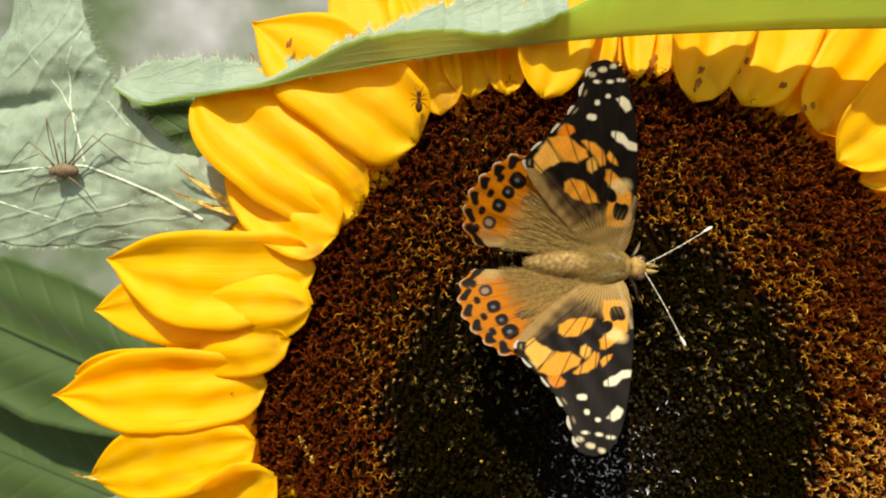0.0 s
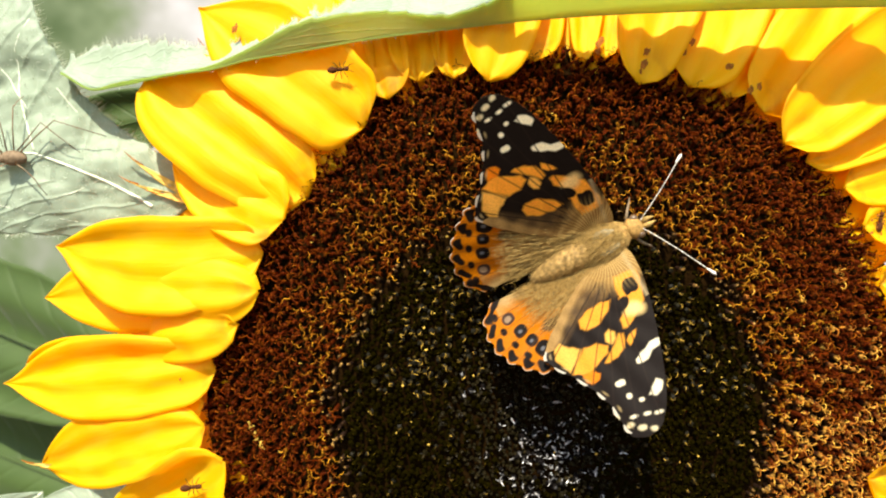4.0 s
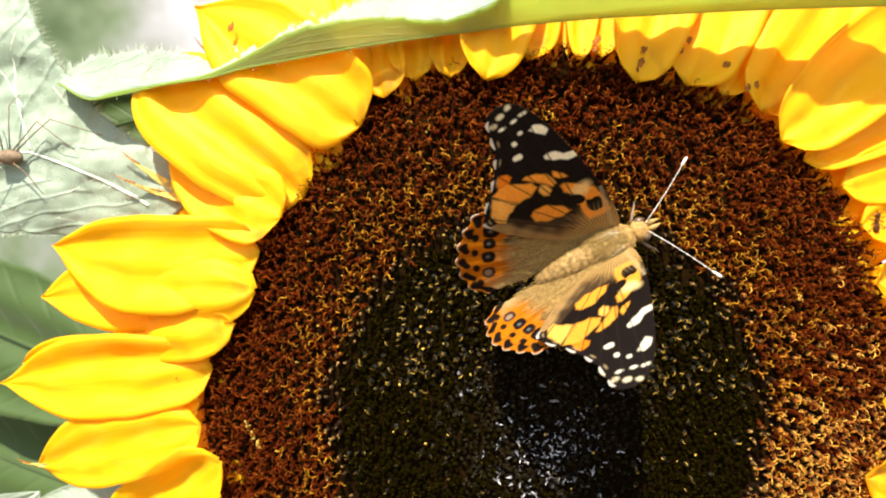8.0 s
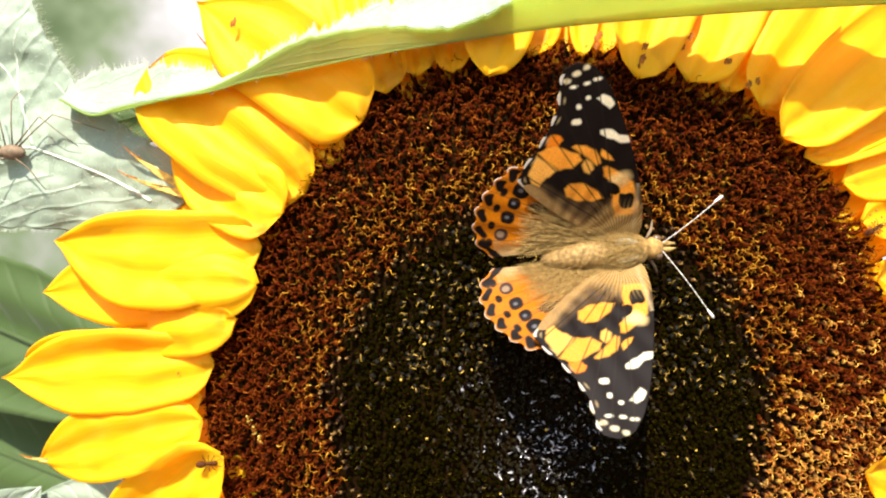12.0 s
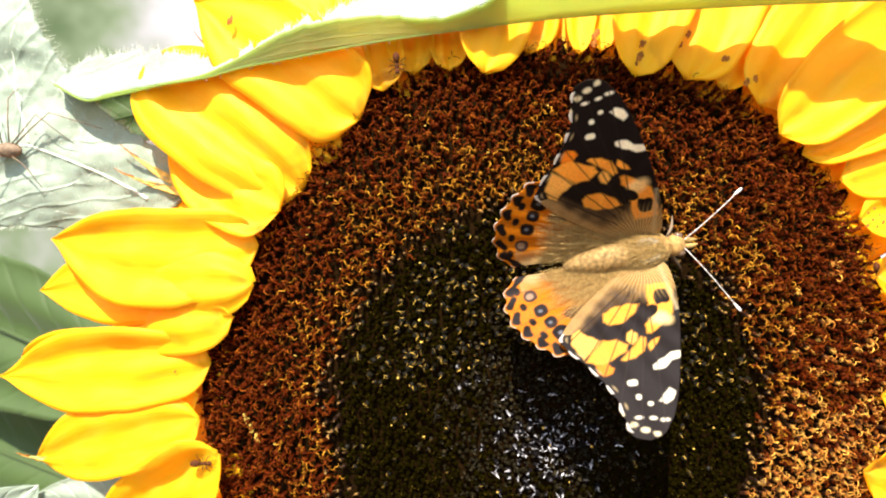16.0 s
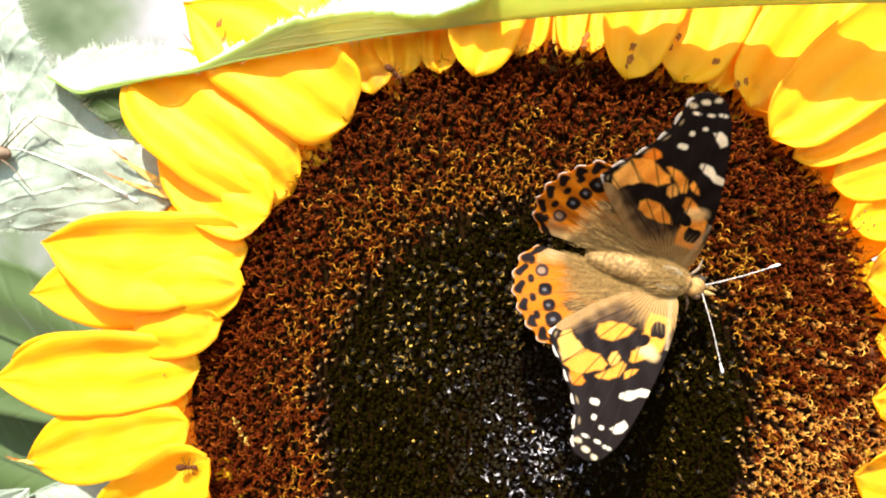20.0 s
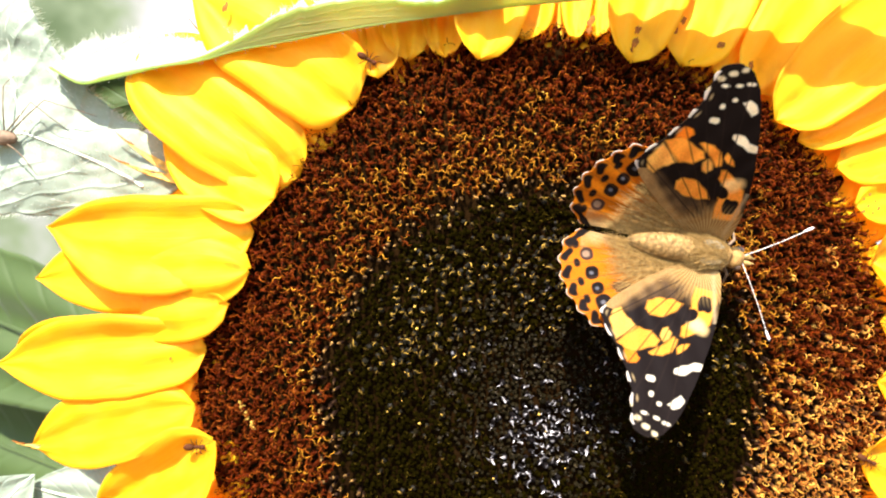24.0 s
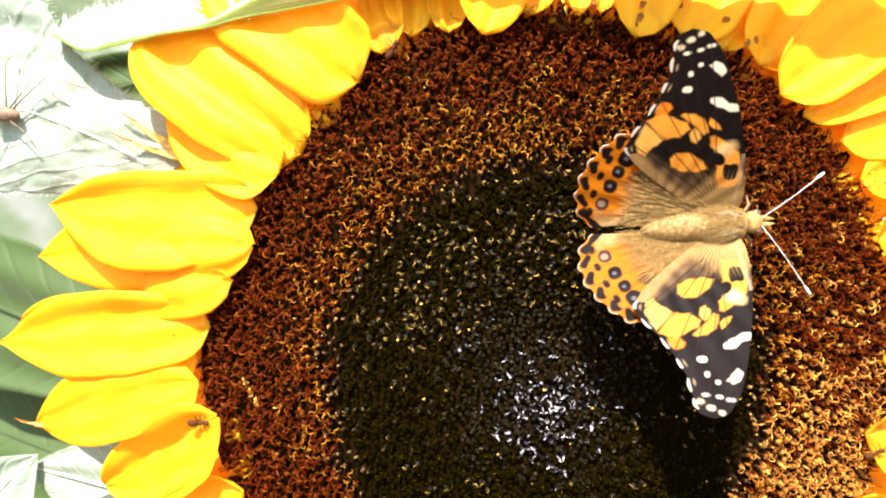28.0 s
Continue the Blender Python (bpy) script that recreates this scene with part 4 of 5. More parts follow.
def forewing():
    ys = [0, 1.5, 4.6, 9.4, 15.7, 20, 22.7, 25.3, 26.7, 27.2]
    lead = [1.0, 2.0, 2.6, 2.5, 1.7, 0.9, 0.2, -1.0, -2.3, -3.6]
    yt = [0, 2, 4.6, 8.5, 11.8, 13.4, 14.6, 16.5, 18.5, 22, 24.4, 26.0, 26.9, 27.2]
    trail = [-1.6, -3.6, -6.4, -10.2, -12.7, -13.3, -12.7, -10.9, -9.2, -7.0, -6.4, -5.8, -4.9, -3.7]

    def place(s, t):
        y = 27.2 * s
        xl, xt = smooth_curve(ys, lead, y), smooth_curve(yt, trail, y)
        xt = xt - 0.16 * np.sin(y * 2.5) * (y > 12.5) * (y < 26)
        xt = np.minimum(xt, xl - 0.02)
        x = xt + (xl - xt) * t
        z = 0.045 * np.sin(np.arctan2(x + 14, y + 3) * 42) * np.minimum(1, y / 6) + 2.4 * (y / 27.2) * (1 - y / 27.2) + 0.12 * (x - xt) * 0.2
        return x, y, z

    def colours(s, t, x, y):
        xt = smooth_curve(yt, trail, y)
        return forewing_colours(x, y, x - xt)

    return wing_sheet(300, 150, place, colours)


def hindwing():
    an = [-1, 1, 4, 8, 13, 19, 27, 35, 44, 51, 57, 62]
    rad = [13.5, 17.5, 19.4, 20.6, 21.3, 21.7, 21.6, 21.0, 19.9, 17.4, 12.5, 7.5]

    def rim(a):
        return smooth_curve(an, rad, a) + 0.28 * np.cos(np.radians((a - 2) * 360 / 6.8)) * (a > 4) * (a < 50)

    def place(s, t):
        a = 2.5 + 59.5 * t
        r = 0.4 + (rim(a) - 0.4) * s
        z = 0.06 * np.cos(np.radians(a) * 38) * np.minimum(1, r / 8) - 0.25 - 0.015 * r + 0.0016 * np.maximum(0, 12 - a) * r
        return -r * np.cos(np.radians(a)), r * np.sin(np.radians(a)), z

    def colours(s, t, x, y):
        a = 2.5 + 59.5 * t
        r = np.hypot(x, y)
        return hindwing_colours(r, a, rim(a) - r)

    return wing_sheet(150, 260, place, colours)


def mirrored(sheet):
    v, f, c = sheet
    return v * np.array((1, -1, 1)), [q[::-1] for q in f], c


def hairs(rng, n, place, length, width, spread):
    """Short tapering hairs: place(rng) gives root and direction."""
    ps = []
    for _ in range(n):
        p, d = place(rng)
        d = (d + Vector([rng.uniform(-1, 1) for _ in range(3)]) * spread).normalized()
        ln = length * rng.uniform(0.6, 1.3)
        q = p + d * ln * 0.55 + Vector((rng.uniform(-0.1, 0.1), rng.uniform(-0.1, 0.1), 0)) * ln
        ps.append(tube([p, q, p + d * ln + Vector((0, 0, -0.1 * ln))], (width, width * 0.8, width * 0.1), 3, False))
    return joined(*ps)


butterfly = thing("butterfly", "orange and black butterfly with white-spotted wing tips on the flower disc", "butterfly")
butterfly_wings = {}


def build_butterfly():
    rng = random.Random(21)
    v, f = blob((-0.5, 0, 0.9), (3.7, 2.45, 2.0), seg=28, rings=18, wobble=0.08)
    thorax = mesh_ob("thorax", v, f, FUR, butterfly, "furry tawny thorax")

    def on_thorax(g):
        a, b = g.uniform(0.25, 2.9), g.uniform(0.1, math.pi - 0.1)
        n = Vector((math.cos(a), math.sin(a) * math.cos(b), math.sin(a) * math.sin(b)))
        return Vector((-0.5 + n.x * 3.7, n.y * 2.45, 0.9 + n.z * 2.0)), n * 0.45 + Vector((-1.1, 0, 0))

    v, f = hairs(rng, 2600, on_thorax, 1.7, 0.024, 0.22)
    mesh_ob("fur", v, f, PALE_FUR, thorax, "pale golden hairs")
    for s in (1, -1):
        v, f = blob((-0.3, 1.05 * s, 2.55), (1.5, 0.62, 0.33), (0, 0, -8 * s), seg=16, rings=10, wobble=0.1)
        mesh_ob("shoulder", v, f, GREY_FUR, thorax, "pale grey-green shoulder plate")
    pts = [(-1.6 - 1.24 * i, -0.05 * i, 1.25 - 0.04 * i) for i in range(9)]
    fat = (1.5, 1.7, 1.82, 1.84, 1.76, 1.58, 1.28, 0.88, 0.25)
    fine, rad = [], []
    for i in range(8):
        for k in range(6):
            u = k / 6
            fine.append(Vector(pts[i]).lerp(Vector(pts[i + 1]), u))
            rad.append((fat[i] + (fat[i + 1] - fat[i]) * u) * (0.95 + 0.07 * math.sin(u * math.pi)))
    fine.append(Vector(pts[8]))
    rad.append(0.15)
    v, f = tube(fine, rad, 24)
    abdomen = mesh_ob("abdomen", v, f, ABDOMEN, butterfly, "tapered tawny abdomen with fine rings")

    def on_abdomen(g):
        i = g.randrange(2, len(fine) - 2)
        b = g.uniform(0.0, math.pi)
        n = Vector((0, math.cos(b), math.sin(b)))
        return Vector(fine[i]) + n * rad[i] * 0.97, n * 0.35 + Vector((-1, 0, 0))

    v, f = hairs(rng, 1100, on_abdomen, 0.55, 0.022, 0.1)
    mesh_ob("fur", v, f, ABDOMEN, abdomen, "short pale hairs")
    v, f = blob((3.75, 0, 0.75), (1.3, 1.5, 1.2), seg=20, rings=12, wobble=0.1)
    head = mesh_ob("head", v, f, FUR, butterfly, "small brown hairy head")
    for s in (1, -1):
        v, f = blob((4.2, 1.15 * s, 0.8), (0.7, 0.55, 0.72), seg=18, rings=12)
        mesh_ob("eye", v, f, EYE, head, "rounded brown compound eye")
        v, f = tube([(4.9, 0.32 * s, 0.5), (5.8, 0.42 * s, 0.75), (6.7, 0.30 * s, 0.8)], (0.40, 0.34, 0.06), 8)
        mesh_ob("palp", v, f, PALE_FUR, head, "pale bristly palp")
        way = Vector((math.cos(radians(46 * s - 13)), math.sin(radians(46 * s - 13)), 0.08))
        root = Vector((4.7, 0.45 * s, 1.25))
        side = Vector((-way.y, way.x, 0)) * (-0.12 * s)
        path = [root, root + way * 2.6 + side, root + way * 5.6 + side * 1.3, root + way * 8.4 + side * 0.6, root + way * (9.4 if s > 0 else 10.3)]
        v, f = tube(path, (0.07, 0.06, 0.055, 0.06, 0.07), 8)
        antenna = mesh_ob("antenna", v, f, FEELER, butterfly, "thin pale grey antenna")
        for i in range(22):
            u = i / 22 * 3.6
            k = int(u)
            c = path[k].lerp(path[k + 1], u - k)
            d = (path[k + 1] - path[k]).normalized()
            v, f = tube([c - d * 0.07, c + d * 0.07], (0.07, 0.07), 8)
            if i % 2:
                mesh_ob("band", v, f, CLUB, antenna)
        v, f = tube([path[4] - way * 0.7, path[4] - way * 0.2, path[4] + way * 0.5, path[4] + way * 0.8], (0.07, 0.17, 0.20, 0.07), 10)
        mesh_ob("club", v, f, CLUB, antenna, "white antenna tip")
        for k, (x0, x1) in enumerate(((3.2, 5.0), (1.4, 0.6), (-0.2, -2.6))):
            v, f = tube([(x0, 0.9 * s, -1.2), ((x0 + x1) / 2, 2.4 * s, -0.9), (x1, 3.3 * s, -3.2), (x1 + 0.4, 3.9 * s, -4.2)], (0.24, 0.2, 0.14, 0.07), 7)
            mesh_ob("leg", v, f, CHITIN, butterfly, "thin jointed brown leg")
    v, f = tube([(5.1, 0, 0.1), (5.8, 0, -1.4), (6.1, 0.1, -3.0), (6.0, 0.1, -4.2)], (0.16, 0.13, 0.11, 0.07), 7)
    mesh_ob("proboscis", v, f, CHITIN, butterfly, "thin dark proboscis reaching into the florets")
    fore, hind = forewing(), hindwing()
    for side, flip in (("left", False), ("right", True)):
        for kind, sheet in (("forewing", fore), ("hindwing", hind)):
            v, f, c = mirrored(sheet) if flip else sheet
            w = mesh_ob(kind, v, f, WING, butterfly, "orange and black forewing with a white-spotted tip" if kind == "forewing"
                        else "orange hindwing with a row of dark eyespots", attrs=[("tint", "FLOAT_COLOR", c)])
            w.data.materials.append(WING_UNDER)
            wide = (300 * 150 if kind == "forewing" else 150 * 260) * 2
            side_of = np.zeros(len(w.data.polygons), dtype=np.int32)
            side_of[1:wide:2] = 1
            w.data.polygons.foreach_set("material_index", side_of)
            butterfly_wings[side, kind] = w

            def on_wing(g, kind=kind, flip=flip):
                s = -1 if flip else 1
                if kind == "hindwing":
                    a, r = radians(3 + 41 * g.random() ** 1.6), g.uniform(1.5, 13.0)
                    p = Vector((-r * math.cos(a), r * math.sin(a) * s, 0.1))
                    return p, Vector((-math.cos(a), math.sin(a) * s, 0.12))
                a, r = g.uniform(0.05, 1.1), g.uniform(0.5, 5.5)
                p = Vector((-r * math.sin(a), r * math.cos(a) * s, 0.1))
                return p, Vector((-math.sin(a), math.cos(a) * s, 0.25))

            v, f = hairs(rng, 1500 if kind == "hindwing" else 520, on_wing, 2.5 if kind == "hindwing" else 1.5, 0.026, 0.12)
            mesh_ob("fur", v, f, PALE_FUR, w, "long pale golden hairs at the wing base")


build_butterfly()

# ---- leaves ----
leaf_group = "sunflower leaves"


def leaf(label, base, tip, width, material, vein_r=0.6, name="leaf", fuzz=0, **shape):
    ob = thing(name, label, "leaf", leaf_group)
    v, f, uv = blade(base, tip, width, thick=0.35, nu=70, nv=26, **shape)
    mesh_ob("blade", v, f, material, ob, uv=uv)
    if fuzz:
        rng, ps = random.Random(fuzz), []
        for _ in range(fuzz):
            i, side = rng.randrange(4, 70), rng.choice((0, 26))
            p, q = Vector(v[i * 27 + side]), Vector(v[i * 27 + (1 if side == 0 else 25)])
            p = p.lerp(Vector(v[(i + 1) * 27 + side]), rng.random())
            d = (p - q).normalized() + Vector([rng.uniform(-0.5, 0.5) for _ in range(3)])
            ps.append(tube([p - d * 0.1, p + d * rng.uniform(0.4, 1.0)], (0.035, 0.01), 3, False))
        hv, hf = joined(*ps)
        tagged(mesh_ob("hairs", hv, hf, MIDRIB, ob, "fine white hairs on the leaf's edge"), kind="stuff")
    if not vein_r:
        return ob
    a, b = Vector(base), Vector(tip)
    s = Vector(shape["across"]) if "across" in shape else (b - a).cross(Vector((0, 1, 0)))
    s = (s - (b - a) * (s.dot(b - a) / (b - a).length_squared)).normalized()
    n = s.cross(b - a).normalized()
    if n.y > 0:
        n = -n
    pts, rad = [], []
    for i in range(25):
        t = i / 24
        pts.append(a + (b - a) * t + s * (shape.get("bend", 0) * 4 * t * (1 - t)) + n * (shape.get("lift", 0) * 4 * t * (1 - t)
                   + shape.get("tipcurl", 0) * max(0, t - 0.55) ** 2 * 5 + 0.15))
        rad.append(vein_r * (1 - 0.85 * t) + 0.05)
    v, f = tube(pts, rad, 8)
    mesh_ob("midrib", v, f, material if material is LEAF_SHADED else MIDRIB, ob, "pale raised midrib")
    return ob


def edge_hairs(ob, rows, n, seed, length=(0.4, 1.0), spread=0.5):
    """Fine hairs along an edge: rows of (point on the edge, point further in)."""
    rng, ps = random.Random(seed), []
    for _ in range(n):
        i = rng.randrange(len(rows) - 1)
        k = rng.random()
        p, q = rows[i][0].lerp(rows[i + 1][0], k), rows[i][1].lerp(rows[i + 1][1], k)
        d = (p - q).normalized() + Vector([rng.uniform(-spread, spread) for _ in range(3)])
        ps.append(tube([p - d * 0.1, p + d * rng.uniform(*length)], (0.035, 0.01), 3, False))
    v, f = joined(*ps)
    tagged(mesh_ob("hairs", v, f, MIDRIB, ob, "fine white hairs on the leaf"), kind="stuff")


def sheet(rows, thick):
    """A thin closed solid from a grid of points."""
    nu, nv = len(rows) - 1, len(rows[0]) - 1
    g = np.array([[tuple(p) for p in r] for r in rows])
    du, dv = np.gradient(g, axis=0), np.gradient(g, axis=1)
    n = np.cross(du, dv)
    n /= np.linalg.norm(n, axis=2, keepdims=True) + 1e-9
    top, low = (g + n * thick / 2).reshape(-1, 3), (g - n * thick / 2).reshape(-1, 3)
    m, k, faces = nv + 1, (nu + 1) * (nv + 1), []
    for i in range(nu):
        for j in range(nv):
            q = (i * m + j, (i + 1) * m + j, (i + 1) * m + j + 1, i * m + j + 1)
            faces += [q, tuple(x + k for x in q[::-1])]
    rim = [i * m for i in range(nu + 1)] + [nu * m + j for j in range(1, m)] + [i * m + nv for i in range(nu - 1, -1, -1)] + list(range(nv - 1, 0, -1))
    faces += [(b, a, a + k, b + k) for a, b in zip(rim, rim[1:] + rim[:1])]
    uv = [(i / nu, 2 * j / nv - 1) for i in range(nu + 1) for j in range(m)]
    return np.concatenate([top, low]), faces, uv + uv


def overhanging_leaf():
    """Seen from below its lower edge; it rises towards the viewer to a fold, behind which the pale upper side shows."""
    ob = thing("leaf", "yellow-green sunflower leaf with a toothed edge hanging over the flower", "leaf", leaf_group)
    kx = [-54.6, -50.2, -46.8, -39, -33.2, -28.4, -21.5, -8.8, 0.7, 13.2, 37, 62, 95]
    edge_z = [23.5, 21.2, 21.7, 23.4, 24.3, 25.6, 26.9, 29.2, 30.5, 32, 33.6, 34.5, 35]
    fold_z = [23.5, 21.3, 22.1, 23.6, 24.8, 26.9, 30.3, 32.4, 32.1, 36.3, 43.3, 45.4, 46]
    back_z = [26.4, 28.5, 28.4, 28.7, 27.8, 28.9, 31.7, 36.6, 39.4, 40.6, 48.5, 50.8, 51.5]
    rows, tops = [], []
    for i in range(401):
        x = kx[0] + (kx[-1] - kx[0]) * i / 400
        tooth = ((x / 4.4 + 0.25 * math.sin(x * 0.9)) % 1 - 0.5) * 1.1 + 0.5 * noise.noise(Vector((x * 1.7, 3, 0))) + 0.2 * noise.noise(Vector((x * 5, 3, 4)))
        fine = 0.25 * noise.noise(Vector((x * 2.6, 7, 1)))
        ez, fz, bz = (float(smooth_curve(kx, k, x)) for k in (edge_z, fold_z, back_z))
        ey = -4.0 + 6.0 * max(0.0, min(1.0, (-40 - x) / 14.6)) ** 0.7 - 1.3 * max(0.0, min(1.0, (x + 32) / 12))
        far = (119.1 + ey) / 114.5           # the tip lies further back, over the woolly leaf
        ez, fz, bz = ez * far, fz * far, bz * far
        fy = ey - (0.45 + 1.2 * max(0.0, min(1.0, (x + 8) / 22))) * max(0, fz - ez) - 0.05
        by = fy + 3
        e = Vector((x * far, ey, ez - 0.12 * fine))
        f = Vector((x * far, fy, max(fz, ez + 0.15) + 0.3 * fine + (0.25 * tooth if x > -24 else 0)))
        b = Vector((x * far, by, min(max(bz, f.z + 0.2), f.z + 7) + tooth))
        row = []
        for j in range(10):
            t = j / 9
            row.append(e.lerp(f, t) + Vector((0, 0, 0.35 * math.sin(t * math.pi) * min(1, (f - e).length / 6) * (1 + 0.6 * noise.noise(Vector((x * 0.25, t * 2, 5)))))))
        rows.append(row)
        top = []
        for j in range(11):
            t = j / 10
            top.append(f.lerp(b, t) + Vector((0, 0.25 + 0.8 * math.sin(t * math.pi), 0.3 * noise.noise(Vector((x * 0.35, t * 3, 9))) * t)))
        if x < 9:
            tops.append(top)
    v, f, uv = sheet(rows, 0.3)
    mesh_ob("blade", v, f, LEAF_FRONT, ob, "translucent yellow-green blade", uv=uv)
    v, f, uv = sheet(tops, 0.3)
    mesh_ob("lobe", v, f, LEAF_WOOLLY, ob, "pale downy upper side turned over at the fold", uv=uv)
    v, f = tube([r[0] + Vector((0, -0.1, 0)) for r in rows], [0.15] * len(rows), 6)
    mesh_ob("rim", v, f, LEAF_FRONT, ob, "thin pale rim of the blade")
    edge_hairs(ob, [(r[-1], r[-3]) for r in tops], 900, 31)
    edge_hairs(ob, [(r[0], r[2]) for r in rows], 300, 32, (0.2, 0.5))
    return ob


def woolly_leaf():
    """The large pale leaf on which the harvestman rests: broad, folded, with raised veins and white hairs."""
    ob = thing("leaf", "large pale green woolly sunflower leaf with raised white veins", "leaf", leaf_group)
    ks = [0, 0.25, 0.45, 0.65, 0.85, 1]
    rx, rz = [-34.8, -47.8, -55.2, -59.2, -62.9, -64.9], [10.5, 17.0, 23.1, 29.2, 36.5, 44.7]
    kl = [0, 0.2, 0.4, 0.58, 0.74, 0.9, 1]
    lx, lz = [-46.2, -64.0, -76.3, -89.5, -90.1, -76.2, -74.2], [0.6, 2.6, 2.7, 7.1, 22.8, 35.5, 44.7]
    rows = []
    for i in range(101):
        s = i / 100
        jag = 0.35 * noise.noise(Vector((s * 30, 1, 2)))
        r = Vector((float(smooth_curve(ks, rx, s)) + jag, 4.2 + 1.5 * max(0.0, 1 - s / 0.2), float(smooth_curve(ks, rz, s)) + jag))
        e = Vector((float(smooth_curve(kl, lx, s)), 6.5, float(smooth_curve(kl, lz, s)) + jag))
        row = []
        for j in range(61):
            t = j / 60
            p = r.lerp(e, t)
            relief = 2.2 * noise.noise(Vector((p.x * 0.07, 3, p.z * 0.07))) + 0.9 * noise.noise(Vector((p.x * 0.2, 8, p.z * 0.2))) + 0.25 * noise.noise(Vector((p.x * 0.7, 5, p.z * 0.7)))
            crease = -1.5 * math.exp(-((p.z - 24.5 - 0.12 * (p.x + 72)) / 1.3) ** 2) * max(0.0, min(1.0, (-66 - p.x) / 3))
            row.append(p + Vector((0, relief - crease - 0.9 * (1 - abs(2 * t - 1) ** 3), 0)))
        rows.append(row)
    v, f, uv = sheet(rows, 0.35)
    mesh_ob("blade", v, f, LEAF_WOOLLY, ob, "downy grey-green blade", uv=uv)
    flat = np.array([tuple(p) for r in rows for p in r])

    def lie(x, z, off):
        k = np.argmin((flat[:, 0] - x) ** 2 + (flat[:, 2] - z) ** 2)
        return Vector((x, flat[k, 1] - off, z))

    veins = ((((-44.8, 6.6), (-46.3, 7.5), (-52.9, 10.9), (-59.1, 13.4), (-62.6, 14.7), (-71.2, 14.3), (-81.7, 13.2)), 0.42),
             (((-62.6, 15.0), (-64.2, 20.3), (-65.2, 24.7), (-65.4, 30.4), (-63.2, 36.0)), 0.24),
             (((-78.2, 9.6), (-72.0, 7.7), (-65.0, 5.9), (-55.8, 4.1)), 0.2), (((-59.5, 24.7), (-57.8, 22.6), (-55.6, 19.9)), 0.16),
             (((-63.4, 20.8), (-67.0, 26.5), (-71.3, 31.6), (-73.2, 36.9)), 0.13), (((-52.9, 10.9), (-58.2, 8.3), (-65.3, 9.1)), 0.14))
    for pts, r in veins:
        fine = []
        for a, b in zip(pts, pts[1:]):
            for k in range(8):
                u = k / 8
                fine.append(lie(a[0] + (b[0] - a[0]) * u + 0.12 * math.sin(k * 2.1 + a[0]), a[1] + (b[1] - a[1]) * u, 0.12))
        soft = [fine[0]] + [(fine[i - 1] + fine[i] * 2 + fine[i + 1]) / 4 for i in range(1, len(fine) - 1)] + [fine[-1]]
        v, f = tube(soft, [0.7 * r * (1 - 0.55 * i / len(soft)) for i in range(len(soft))], 8)
        mesh_ob("vein", v, f, MIDRIB, ob, "raised white vein")
    edge_hairs(ob, [(r[0], r[3]) for r in rows[5:]], 420, 41, (0.5, 1.3))
    edge_hairs(ob, [(r[-1], r[-4]) for r in rows[:55]], 380, 42, (0.4, 1.0))
    rng, ps = random.Random(43), []
    for _ in range(1500):
        p = Vector(flat[rng.randrange(len(flat))]) + Vector((rng.uniform(-0.4, 0.4), -0.1, rng.uniform(-0.4, 0.4)))
        d = Vector((rng.uniform(-0.6, 0.6), -0.7, rng.uniform(-0.3, 1.0))).normalized()
        ps.append(tube([p, p + d * rng.uniform(0.3, 0.9)], (0.035, 0.01), 3, False))
    v, f = joined(*ps)
    tagged(mesh_ob("hairs", v, f, MIDRIB, ob, "short white hairs on the blade"), kind="stuff")
    return lie


over_leaf = overhanging_leaf()
on_leaf = woolly_leaf()
leaf("grey-green leaf in the shade behind", (-45.46, 24, 25.13), (-73.51, 26, 18.38), 12, LEAF_SHADED, 0.4, teeth=0.02, seed=7)
leaf("green leaf at the foot of the flower", (-88.65, 18, -68.02), (-67.50, 16, -40.56), 18, LEAF_PALE, 0.6, bend=2.0, cup=0.2, teeth=0.05, seed=8)
leaf("bright pale leaf under the petals", (-42.92, 16, -49.07), (-69.46, 18, -43.08), 14, LEAF_PALE, 0.5, cup=0.1, teeth=0.05, seed=9)
# the deep shade on these two is carried by their dark base colour
leaf("dark green leaf in deep shade", (-65.67, 60, -32.46), (-149.11, 85, -5.57), 34, LEAF_SHADED, 0.8, cup=0.1, seed=10)
leaf("dark green leaf in deep shade", (-71.99, 70, -60.74), (-146.91, 90, -40.82), 40, LEAF_SHADED, 0.8, cup=0.1, seed=11)



